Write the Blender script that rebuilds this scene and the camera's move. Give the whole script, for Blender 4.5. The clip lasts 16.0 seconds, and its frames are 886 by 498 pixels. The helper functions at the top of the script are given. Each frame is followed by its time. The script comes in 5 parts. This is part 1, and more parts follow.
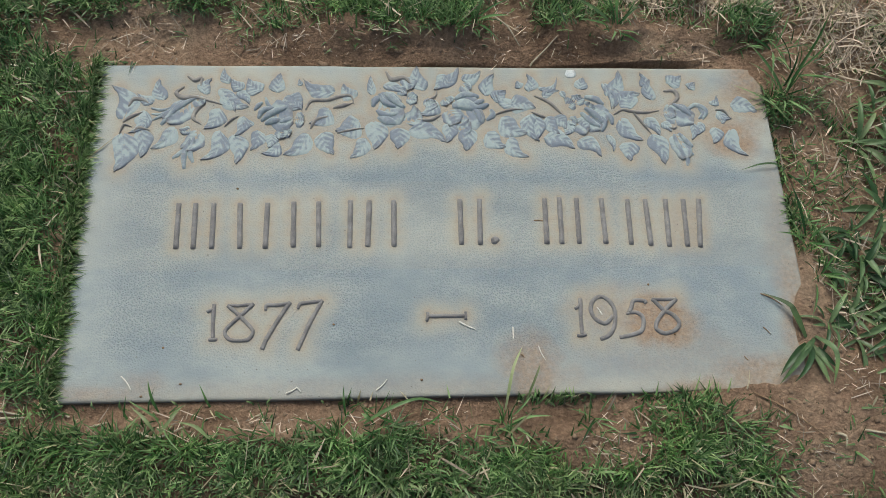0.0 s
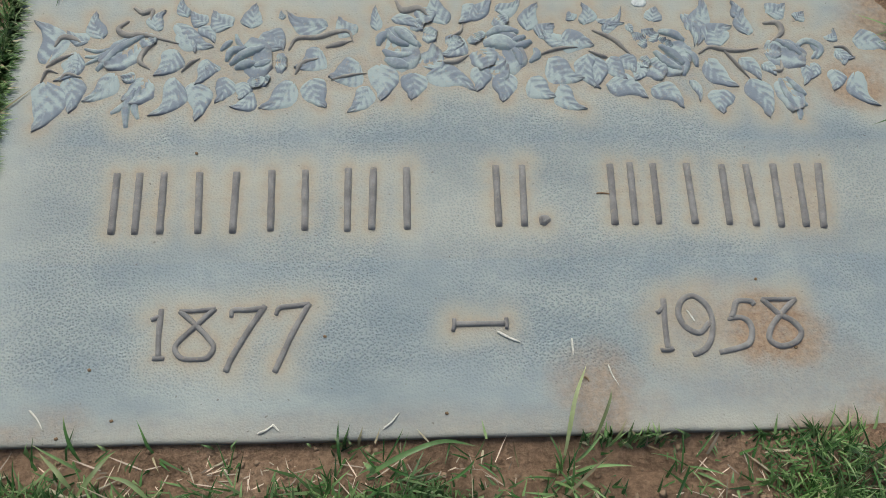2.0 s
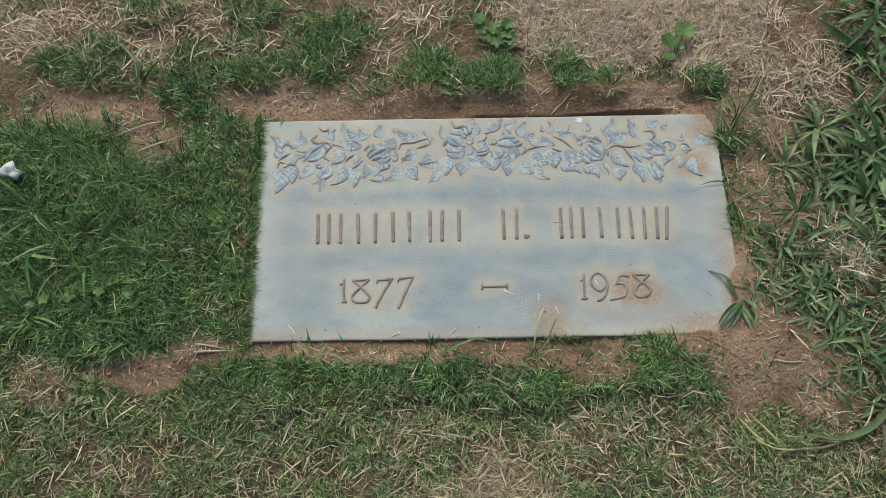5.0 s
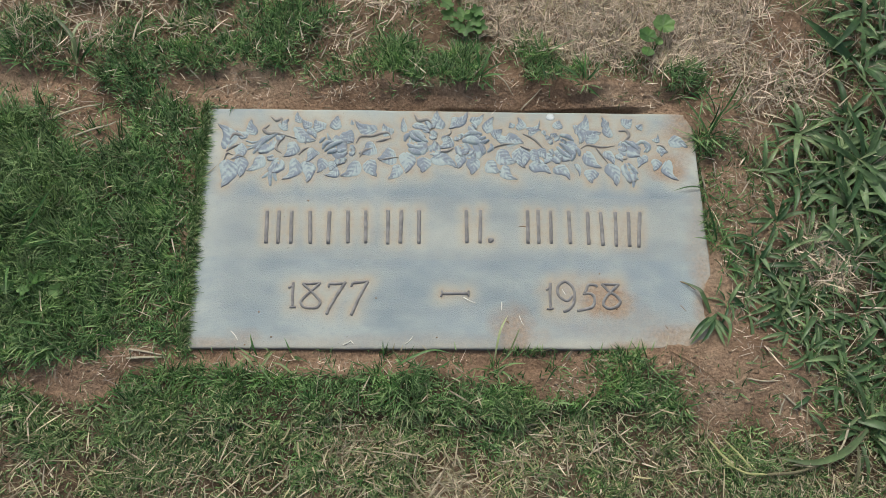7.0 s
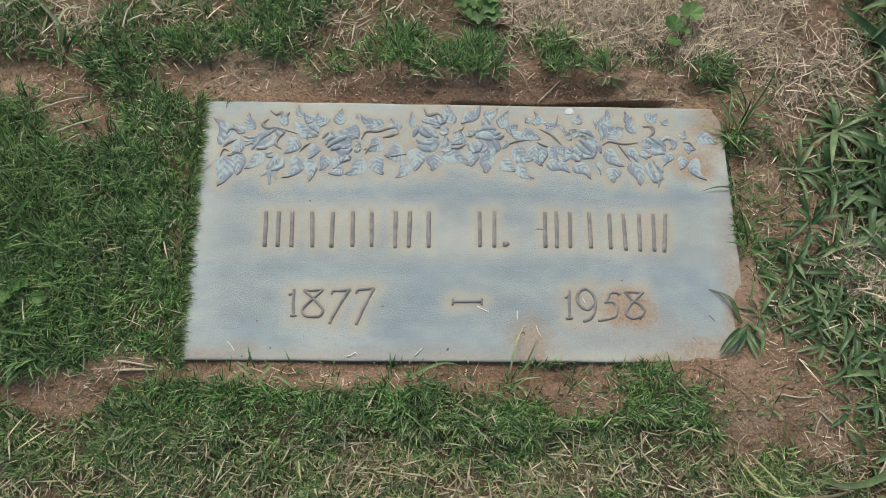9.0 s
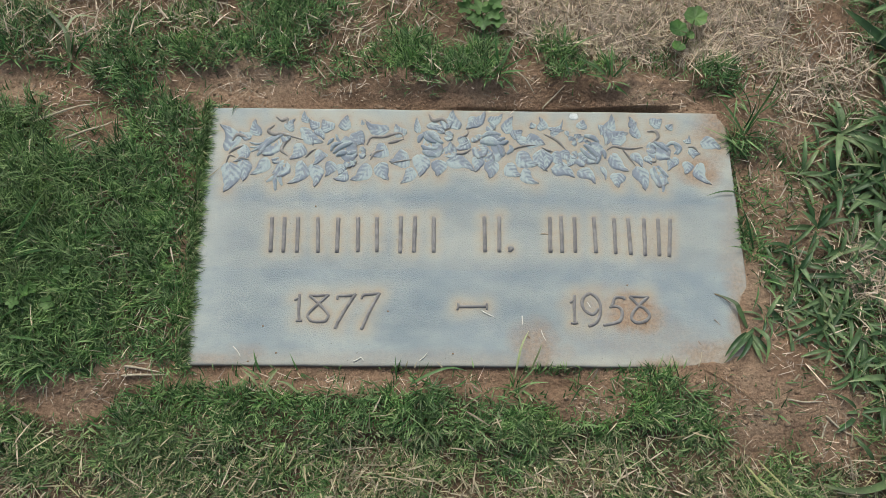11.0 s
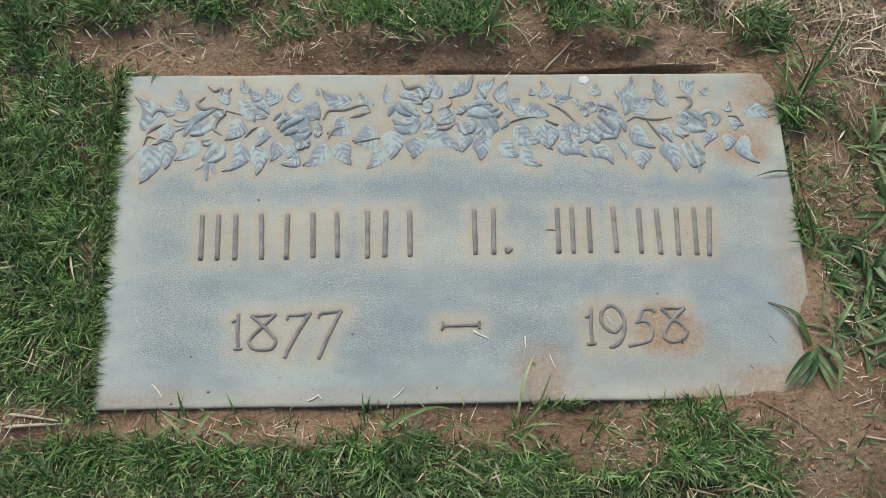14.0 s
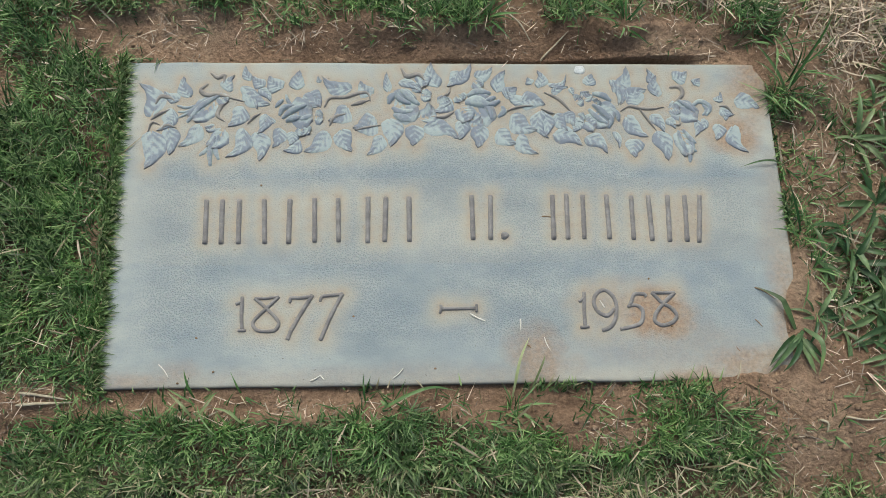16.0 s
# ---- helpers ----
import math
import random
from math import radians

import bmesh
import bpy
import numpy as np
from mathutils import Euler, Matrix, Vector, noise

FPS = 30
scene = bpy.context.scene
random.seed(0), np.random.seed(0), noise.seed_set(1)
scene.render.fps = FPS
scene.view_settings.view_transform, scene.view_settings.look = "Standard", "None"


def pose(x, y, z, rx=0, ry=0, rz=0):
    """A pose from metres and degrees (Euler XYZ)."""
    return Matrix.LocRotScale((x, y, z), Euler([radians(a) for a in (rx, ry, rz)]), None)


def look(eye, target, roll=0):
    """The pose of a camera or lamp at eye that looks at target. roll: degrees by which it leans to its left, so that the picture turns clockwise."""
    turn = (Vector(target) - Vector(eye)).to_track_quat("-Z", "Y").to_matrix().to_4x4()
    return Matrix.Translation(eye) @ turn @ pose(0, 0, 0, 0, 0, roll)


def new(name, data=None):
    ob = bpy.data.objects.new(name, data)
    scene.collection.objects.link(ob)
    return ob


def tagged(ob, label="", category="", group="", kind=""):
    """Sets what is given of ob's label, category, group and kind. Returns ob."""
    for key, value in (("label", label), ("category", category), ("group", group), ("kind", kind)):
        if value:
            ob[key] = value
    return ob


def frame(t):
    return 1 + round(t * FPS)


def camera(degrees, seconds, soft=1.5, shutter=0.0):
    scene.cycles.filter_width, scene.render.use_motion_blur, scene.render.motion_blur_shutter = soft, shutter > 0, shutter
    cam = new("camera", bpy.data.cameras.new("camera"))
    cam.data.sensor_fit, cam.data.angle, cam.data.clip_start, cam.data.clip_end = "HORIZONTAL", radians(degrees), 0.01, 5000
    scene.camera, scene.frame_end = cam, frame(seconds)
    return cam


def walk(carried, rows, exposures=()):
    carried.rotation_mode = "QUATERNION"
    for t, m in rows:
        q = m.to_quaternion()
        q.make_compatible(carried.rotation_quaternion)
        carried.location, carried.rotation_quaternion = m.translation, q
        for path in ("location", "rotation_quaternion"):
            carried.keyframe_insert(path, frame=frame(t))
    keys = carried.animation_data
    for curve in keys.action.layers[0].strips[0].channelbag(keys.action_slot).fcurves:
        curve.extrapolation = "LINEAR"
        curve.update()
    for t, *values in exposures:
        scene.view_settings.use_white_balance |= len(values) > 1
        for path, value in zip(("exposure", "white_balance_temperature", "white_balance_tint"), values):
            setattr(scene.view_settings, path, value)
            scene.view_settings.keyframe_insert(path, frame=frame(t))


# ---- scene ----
cam = camera(59.5, 16.0, soft=0.75)
PATH = [
    (0, (-0.041, -0.261, 0.609), (0.082, 0.451, -1.256), 8.7),
    (0.5, (-0.042, -0.252, 0.595), (0.074, 0.461, -1.27), 8.2),
    (1, (-0.041, -0.226, 0.534), (0.064, 0.457, -1.343), 7.7),
    (1.5, (-0.043, -0.208, 0.477), (0.043, 0.458, -1.407), 5.7),
    (2, (-0.041, -0.208, 0.444), (0.046, 0.502, -1.424), 5.7),
    (2.5, (-0.045, -0.203, 0.45), (0.029, 0.52, -1.413), 4.4),
    (3, (-0.053, -0.212, 0.519), (-0.009, 0.5, -1.35), 3.1),
    (3.5, (-0.044, -0.26, 0.662), (-0.038, 0.411, -1.223), -0.8),
    (3.7, (-0.046, -0.322, 0.72), (-0.052, 0.418, -1.138), -2.7),
    (5.8, (-0.067, -0.384, 0.96), (-0.026, 0.283, -0.925), 3.1),
    (6, (-0.066, -0.384, 0.967), (-0.011, 0.278, -0.92), 4.2),
    (6.5, (-0.044, -0.368, 0.929), (0.014, 0.296, -0.957), 4.6),
    (7, (-0.045, -0.336, 0.865), (0.024, 0.326, -1.021), 6.0),
    (7.5, (-0.054, -0.305, 0.824), (0.018, 0.341, -1.067), 6.5),
    (8, (-0.053, -0.287, 0.806), (0.02, 0.348, -1.089), 6.7),
    (8.5, (-0.054, -0.291, 0.812), (0.019, 0.345, -1.083), 6.6),
    (9, (-0.053, -0.297, 0.813), (0.01, 0.332, -1.084), 6.0),
    (11.5, (-0.051, -0.299, 0.817), (-0.006, 0.349, -1.074), 4.2),
    (12, (-0.055, -0.308, 0.83), (0.001, 0.347, -1.059), 5.0),
    (12.5, (-0.062, -0.299, 0.815), (-0.005, 0.364, -1.072), 4.3),
    (13, (-0.054, -0.272, 0.731), (0.003, 0.389, -1.156), 4.6),
    (13.5, (-0.043, -0.229, 0.662), (0.024, 0.401, -1.235), 6.0),
    (14, (-0.038, -0.219, 0.645), (0.035, 0.372, -1.264), 6.0),
    (14.5, (-0.041, -0.222, 0.651), (0.026, 0.357, -1.262), 6.0),
    (15, (-0.048, -0.224, 0.658), (0.032, 0.339, -1.26), 6.9),
    (15.5, (-0.051, -0.223, 0.662), (0.036, 0.331, -1.258), 8.1),
    (16, (-0.046, -0.222, 0.664), (0.052, 0.325, -1.257), 9.3),
]
walk(cam, [(t, look(eye, target, roll)) for t, eye, target, roll in PATH],
     exposures=((0, -0.05, 6180, 0), (3.7, -0.03, 6180, 0), (5.8, 0.13, 6230, 1), (16, 0.13, 6210, 0)))

# ---------------------------------------------------------------- world and light
world = bpy.data.worlds.new("overcast_sky")
world.use_nodes = True
scene.world = world
wn = world.node_tree.nodes
sky = wn.new("ShaderNodeTexSky")
sky.sky_type, sky.sun_disc = "NISHITA", False
sky.sun_elevation, sky.sun_rotation = radians(55), radians(345)
sky.air_density, sky.dust_density, sky.ozone_density = 1.0, 7.0, 1.0
world.node_tree.links.new(sky.outputs[0], wn["Background"].inputs[0])
wn["Background"].inputs[1].default_value = 0.11
sun = new("sun", bpy.data.lights.new("sun", "SUN"))
sun.data.energy, sun.data.angle, sun.data.color = 1.5, radians(28), (1.0, 0.96, 0.9)
sun.matrix_world = look((math.sin(radians(345)) * 5.6, math.cos(radians(345)) * 5.6, 8), (0, 0, 0))

# ---------------------------------------------------------------- materials
W, H = 0.610, 0.305


def material(name, rough=0.8, metal=0.0, spec=0.3):
    m = bpy.data.materials.new(name)
    m.use_nodes = True
    b = m.node_tree.nodes["Principled BSDF"]
    b.inputs["Roughness"].default_value, b.inputs["Metallic"].default_value = rough, metal
    b.inputs["Specular IOR Level"].default_value = spec
    return m, m.node_tree.nodes, m.node_tree.links, b


def attr(n, name):
    a = n.new("ShaderNodeAttribute")
    a.attribute_name = name
    return a.outputs["Fac"]


def noise_node(n, l, scale, detail=4.0, rough=0.6, stretch=None):
    co = n.new("ShaderNodeTexCoord")
    t = n.new("ShaderNodeTexNoise")
    t.inputs["Scale"].default_value, t.inputs["Detail"].default_value, t.inputs["Roughness"].default_value = scale, detail, rough
    if stretch:
        mp = n.new("ShaderNodeMapping")
        mp.inputs["Scale"].default_value = stretch
        l.new(co.outputs["Object"], mp.inputs[0])
        l.new(mp.outputs[0], t.inputs["Vector"])
    else:
        l.new(co.outputs["Object"], t.inputs["Vector"])
    return t.outputs["Fac"]


def ramp(n, l, src, stops):
    r = n.new("ShaderNodeValToRGB")
    e = r.color_ramp.elements
    while len(e) < len(stops):
        e.new(0.5)
    for k, (p, c) in zip(e, stops):
        k.position, k.color = p, (*c, 1) if len(c) == 3 else c
    l.new(src, r.inputs[0])
    return r.outputs["Color"]


def gray(v):
    return (v, v, v)


def mix(n, l, fac, a, b, mode="MIX"):
    m = n.new("ShaderNodeMix")
    m.data_type, m.blend_type = "RGBA", mode
    for k, v in ((0, fac), (6, a), (7, b)):
        if isinstance(v, (int, float)):
            m.inputs[k].default_value = v
        elif isinstance(v, tuple):
            m.inputs[k].default_value = (*v, 1)
        else:
            l.new(v, m.inputs[k])
    return m.outputs[2]


def calc(n, l, op, a, b):
    m = n.new("ShaderNodeMath")
    m.operation, m.use_clamp = op, True
    for k, v in ((0, a), (1, b)):
        if isinstance(v, (int, float)):
            m.inputs[k].default_value = v
        else:
            l.new(v, m.inputs[k])
    return m.outputs[0]


def bump(n, l, b, height, strength, distance, under=None):
    k = n.new("ShaderNodeBump")
    k.inputs["Strength"].default_value, k.inputs["Distance"].default_value = strength, distance
    l.new(height, k.inputs["Height"])
    if under:
        l.new(under, k.inputs["Normal"])
    l.new(k.outputs[0], b.inputs["Normal"])
    return k.outputs[0]


TAN = (0.42, 0.345, 0.245)


def bronze_face():
    m, n, l, b = material("patinated_bronze_face", 0.62, 0.0, 0.35)
    big = noise_node(n, l, 11, 5, 0.6, (0.7, 1.6, 1.0))
    mid = noise_node(n, l, 90, 4, 0.7)
    base = ramp(n, l, big, ((0.34, (0.245, 0.287, 0.305)), (0.5, (0.335, 0.368, 0.362)), (0.66, (0.405, 0.424, 0.395))))
    base = mix(n, l, calc(n, l, "MULTIPLY", ramp(n, l, mid, ((0.5, gray(0)), (0.75, gray(1)))), 0.35), base, (0.2, 0.24, 0.29))
    # stipple of the cast ground
    co = n.new("ShaderNodeTexCoord")
    warp = n.new("ShaderNodeTexNoise")
    warp.inputs["Scale"].default_value = 160
    l.new(co.outputs["Object"], warp.inputs["Vector"])
    add = n.new("ShaderNodeVectorMath")
    add.operation = "MULTIPLY_ADD"
    l.new(warp.outputs["Color"], add.inputs[0])
    add.inputs[1].default_value = (0.0006, 0.0006, 0.0)
    l.new(co.outputs["Object"], add.inputs[2])
    vor = n.new("ShaderNodeTexVoronoi")
    vor.voronoi_dimensions = "2D"
    vor.feature, vor.inputs["Scale"].default_value = "SMOOTH_F1", 560
    vor.inputs["Smoothness"].default_value = 0.15
    l.new(add.outputs[0], vor.inputs["Vector"])
    stip = attr(n, "stipple")
    pits = calc(n, l, "MULTIPLY", ramp(n, l, vor.outputs["Distance"], ((0.10, gray(1)), (0.48, gray(0)))), stip)
    tan_at = calc(n, l, "MULTIPLY", attr(n, "tan"), ramp(n, l, noise_node(n, l, 60, 5, 0.7), ((0.3, gray(0.55)), (0.6, gray(1)))))
    slate_at = calc(n, l, "MULTIPLY", attr(n, "slate"), ramp(n, l, noise_node(n, l, 45, 6, 0.7), ((0.34, gray(0.25)), (0.6, gray(1)))))
    base = mix(n, l, slate_at, base, ramp(n, l, mid, ((0.3, (0.20, 0.25, 0.295)), (0.7, (0.262, 0.308, 0.335)))))
    col = mix(n, l, tan_at, base, ramp(n, l, mid, ((0.3, (0.375, 0.335, 0.262)), (0.7, (0.44, 0.38, 0.285)))))
    col = mix(n, l, calc(n, l, "MULTIPLY", pits, 0.58), col, (0.165, 0.205, 0.245))
    dirt_at = calc(n, l, "MULTIPLY", attr(n, "dirt"), ramp(n, l, noise_node(n, l, 120, 6, 0.75), ((0.3, gray(0.5)), (0.55, gray(1)))))
    col = mix(n, l, dirt_at, col, ramp(n, l, noise_node(n, l, 300, 4), ((0.3, (0.22, 0.145, 0.096)), (0.7, (0.40, 0.285, 0.195)))))
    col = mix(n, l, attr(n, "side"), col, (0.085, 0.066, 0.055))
    # specks of dark grit
    sp = ramp(n, l, noise_node(n, l, 330, 2, 0.5), ((0.70, gray(0)), (0.76, gray(1))))
    col = mix(n, l, calc(n, l, "MULTIPLY", sp, 0.6), col, (0.12, 0.10, 0.085))
    l.new(col, b.inputs["Base Color"])
    h = n.new("ShaderNodeMath")
    h.operation = "MULTIPLY_ADD"
    l.new(pits, h.inputs[0])
    h.inputs[1].default_value = -1.0
    l.new(noise_node(n, l, 700, 3), h.inputs[2])
    bump(n, l, b, h.outputs[0], 0.6, 0.0008)
    return m


def bronze_relief(name, light, dark, lo, hi):
    """Raised bronze: pale patina in the hollows, dark metal on the rims; leaves also carry painted shading."""
    m, n, l, b = material(name, 0.66, 0.0, 0.3)
    streak = noise_node(n, l, 150, 4, 0.7)
    rim = attr(n, "rim")
    f = n.new("ShaderNodeMath")
    f.operation = "MULTIPLY_ADD"
    l.new(rim, f.inputs[0])
    f.inputs[1].default_value = 0.55
    l.new(streak, f.inputs[2])
    col = mix(n, l, ramp(n, l, f.outputs[0], ((lo, gray(0)), (hi, gray(1)))), light, dark)
    col = mix(n, l, attr(n, "brown_tip_edge"), col, (0.165, 0.14, 0.13))
    sp = ramp(n, l, noise_node(n, l, 420, 3, 0.6), ((0.58, gray(0)), (0.72, gray(1))))
    col = mix(n, l, calc(n, l, "MULTIPLY", sp, 0.35), col, TAN)
    l.new(col, b.inputs["Base Color"])
    bump(n, l, b, noise_node(n, l, 500, 4), 0.35, 0.0008)
    return m


def soil():
    m, n, l, b = material("bare_soil", 0.95, 0.0, 0.15)
    big = noise_node(n, l, 9, 6, 0.65)
    col = ramp(n, l, big, ((0.3, (0.22, 0.138, 0.09)), (0.5, (0.37, 0.242, 0.162)), (0.7, (0.48, 0.34, 0.235))))
    fine = noise_node(n, l, 260, 6, 0.75)
    col = mix(n, l, 0.75, col, ramp(n, l, fine, ((0.25, gray(0.15)), (0.5, gray(0.5)), (0.75, gray(0.85)))), "OVERLAY")
    grit = ramp(n, l, noise_node(n, l, 700, 2), ((0.66, gray(0)), (0.72, gray(1))))
    col = mix(n, l, calc(n, l, "MULTIPLY", grit, 0.5), col, (0.36, 0.27, 0.19))
    # turf litter tints the ground between the blades, near black to paint shade there
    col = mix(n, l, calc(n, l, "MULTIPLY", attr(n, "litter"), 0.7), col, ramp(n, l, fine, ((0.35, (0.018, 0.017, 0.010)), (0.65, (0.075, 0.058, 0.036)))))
    # closed lawn further off
    lawn = ramp(n, l, noise_node(n, l, 2.2, 8, 0.75), ((0.35, (0.045, 0.085, 0.022)), (0.55, (0.095, 0.145, 0.042)), (0.72, (0.23, 0.19, 0.11))))
    lawn = mix(n, l, 0.6, lawn, ramp(n, l, fine, ((0.25, gray(0.1)), (0.5, gray(0.5)), (0.75, gray(0.9)))), "OVERLAY")
    col = mix(n, l, attr(n, "lawn"), col, lawn)
    l.new(col, b.inputs["Base Color"])
    h = n.new("ShaderNodeMath")
    h.operation = "MULTIPLY_ADD"
    l.new(noise_node(n, l, 60, 5, 0.7), h.inputs[0])
    h.inputs[1].default_value = 2.0
    l.new(fine, h.inputs[2])
    bump(n, l, b, h.outputs[0], 0.9, 0.008)
    return m


def leafy(name, dark, mid, light, straw, rough=0.5, through_light=0.3):
    """Grass and leaves: each blade its own tone; attribute dry turns it to straw."""
    m, n, l, b = material(name, rough, 0.0, 0.35)
    geo = n.new("ShaderNodeNewGeometry")
    info = n.new("ShaderNodeObjectInfo")
    rnd = n.new("ShaderNodeMath")
    rnd.operation = "ADD"
    l.new(geo.outputs["Random Per Island"], rnd.inputs[0])
    l.new(info.outputs["Random"], rnd.inputs[1])
    fr = n.new("ShaderNodeMath")
    fr.operation = "FRACT"
    l.new(rnd.outputs[0], fr.inputs[0])
    green = ramp(n, l, fr.outputs[0], ((0.0, dark), (0.5, mid), (1.0, light)))
    patch = noise_node(n, l, 13, 4, 0.6)
    green = mix(n, l, 0.5, green, ramp(n, l, patch, ((0.3, (0.36, 0.42, 0.42)), (0.5, gray(0.5)), (0.72, (0.62, 0.60, 0.42)))), "OVERLAY")
    green = mix(n, l, 0.55, green, ramp(n, l, noise_node(n, l, 42, 3, 0.6), ((0.35, gray(0.2)), (0.5, gray(0.5)), (0.68, (0.7, 0.72, 0.6)))), "OVERLAY")
    hay = ramp(n, l, fr.outputs[0], ((0.0, tuple(c * 0.35 for c in straw)), (0.55, straw), (1.0, tuple(min(1, c * 1.55) for c in straw))))
    col = mix(n, l, attr(n, "dry"), green, hay)
    grain = noise_node(n, l, 300, 3, 0.6)
    col = mix(n, l, 0.35, col, ramp(n, l, grain, ((0.3, gray(0.35)), (0.7, gray(0.65)))), "OVERLAY")
    l.new(col, b.inputs["Base Color"])
    tr = n.new("ShaderNodeBsdfTranslucent")
    l.new(col, tr.inputs[0])
    ms = n.new("ShaderNodeMixShader")
    ms.inputs[0].default_value = through_light
    l.new(b.outputs[0], ms.inputs[1])
    l.new(tr.outputs[0], ms.inputs[2])
    l.new(ms.outputs[0], n["Material Output"].inputs[0])
    return m


def plain(name, a, c, scale=120, rough=0.8):
    m, n, l, b = material(name, rough)
    l.new(ramp(n, l, noise_node(n, l, scale, 5, 0.7), ((0.3, a), (0.7, c))), b.inputs["Base Color"])
    bump(n, l, b, noise_node(n, l, scale * 4, 3), 0.4, 0.001)
    return m


FACE = bronze_face()
LEAF_RELIEF = bronze_relief("leaf_relief_bronze", (0.345, 0.40, 0.405), (0.205, 0.235, 0.28), 0.58, 0.88)
STEM_RELIEF = bronze_relief("stem_relief_bronze", (0.35, 0.325, 0.29), (0.20, 0.188, 0.183), 0.5, 1.0)
LETTER = bronze_relief("raised_letter_bronze", (0.29, 0.28, 0.275), (0.165, 0.155, 0.155), 0.45, 1.0)
SOIL = soil()
TURF = leafy("turf_grass", (0.016, 0.054, 0.013), (0.082, 0.186, 0.050), (0.27, 0.40, 0.165), (0.5, 0.41, 0.27), 0.38, 0.18)
STRAW = leafy("dry_straw", (0.17, 0.14, 0.07), (0.33, 0.29, 0.16), (0.5, 0.45, 0.29), (0.62, 0.50, 0.40), 0.6, 0.2)
CRAB = leafy("coarse_grass_leaf", (0.042, 0.09, 0.034), (0.102, 0.172, 0.072), (0.20, 0.285, 0.13), (0.36, 0.30, 0.18), 0.36, 0.25)
WEED = leafy("broadleaf_weed", (0.06, 0.13, 0.035), (0.095, 0.185, 0.05), (0.14, 0.235, 0.075), (0.3, 0.25, 0.1), 0.5, 0.3)
CHALK = plain("white_speck", (0.45, 0.48, 0.48), (0.68, 0.7, 0.7), 500)
BLEACHED = plain("bleached_straw", (0.5, 0.47, 0.41), (0.74, 0.72, 0.67), 400)
PALE = plain("pale_straw", (0.33, 0.27, 0.18), (0.52, 0.46, 0.35), 300)
BROWN_TWIG = plain("brown_twig", (0.16, 0.1, 0.06), (0.3, 0.2, 0.12), 300)
CRUMB = plain("soil_crumb", (0.17, 0.11, 0.072), (0.36, 0.255, 0.175), 150, 0.95)

# ---------------------------------------------------------------- building helpers


def part(name, bm, mat, parent, label=""):
    me = bpy.data.meshes.new(name)
    bm.to_mesh(me)
    bm.free()
    me.materials.append(mat)
    for p in me.polygons:
        p.use_smooth = True
    ob = new(name, me)
    ob.parent = parent
    return tagged(ob, label)


def array_mesh(name, verts, faces, mat, attrs=None):
    """A mesh from numpy arrays: faces is one array of equal-sized polygons."""
    me = bpy.data.meshes.new(name)
    k = faces.shape[1]
    me.vertices.add(len(verts))
    me.vertices.foreach_set("co", verts.astype(np.float32).ravel())
    me.loops.add(faces.size)
    me.loops.foreach_set("vertex_index", faces.astype(np.int32).ravel())
    me.polygons.add(len(faces))
    me.polygons.foreach_set("loop_start", np.arange(0, faces.size, k, dtype=np.int32))
    me.polygons.foreach_set("use_smooth", np.ones(len(faces), dtype=bool))
    me.update(calc_edges=True)
    me.validate()
    for key, v in (attrs or {}).items():
        me.attributes.new(key, "FLOAT", "POINT").data.foreach_set("value", v.astype(np.float32).ravel())
    me.materials.append(mat)
    return me


def grid_faces(nu, nv):
    i, j = np.meshgrid(np.arange(nu - 1), np.arange(nv - 1), indexing="ij")
    a = (i * nv + j).ravel()
    return np.stack([a, a + nv, a + nv + 1, a + 1], 1)


def wave(x, y, size, seed):
    """Smooth random field between 0 and 1 with features of the given size."""
    table = np.random.RandomState(seed).rand(64, 64)
    u, v = x / size + 17.3, y / size + 9.1
    i, j = np.floor(u).astype(int), np.floor(v).astype(int)
    f, g = u - i, v - j
    f, g = f * f * (3 - 2 * f), g * g * (3 - 2 * g)
    at = lambda a, c: table[a % 64, c % 64]
    return (at(i, j) * (1 - f) + at(i + 1, j) * f) * (1 - g) + (at(i, j + 1) * (1 - f) + at(i + 1, j + 1) * f) * g


def rough_field(x, y, size, seed):
    return 0.55 * wave(x, y, size, seed) + 0.3 * wave(x, y, size * 0.43, seed + 1) + 0.15 * wave(x, y, size * 0.19, seed + 2)


# ---------------------------------------------------------------- what grows where
PATCHES = {"soil": [], "dry": [], "lush": [], "coarse": [], "rise": []}


def patch(kind, x, y, rx, ry, amount=1.0):
    PATCHES[kind].append((x, y, rx, ry, amount))


def cover(kind, x, y, ragged=0.5):
    wob = 1 + ragged * (rough_field(x, y, 0.05, 40 + len(kind)) - 0.5) * 2
    out = np.zeros_like(x)
    for cx, cy, rx, ry, amount in PATCHES[kind]:
        d = np.sqrt(((x - cx) / rx) ** 2 + ((y - cy) / ry) ** 2) * wob
        out = np.maximum(out, amount * np.clip((1.25 - d) / 0.5, 0, 1))
    return out


def box_dist(x, y):
    """Distance outside the marker's edge, negative inside."""
    dx, dy = np.abs(x) - W / 2, np.abs(y) - H / 2
    return np.hypot(np.maximum(dx, 0), np.maximum(dy, 0)) + np.minimum(np.maximum(dx, dy), 0)


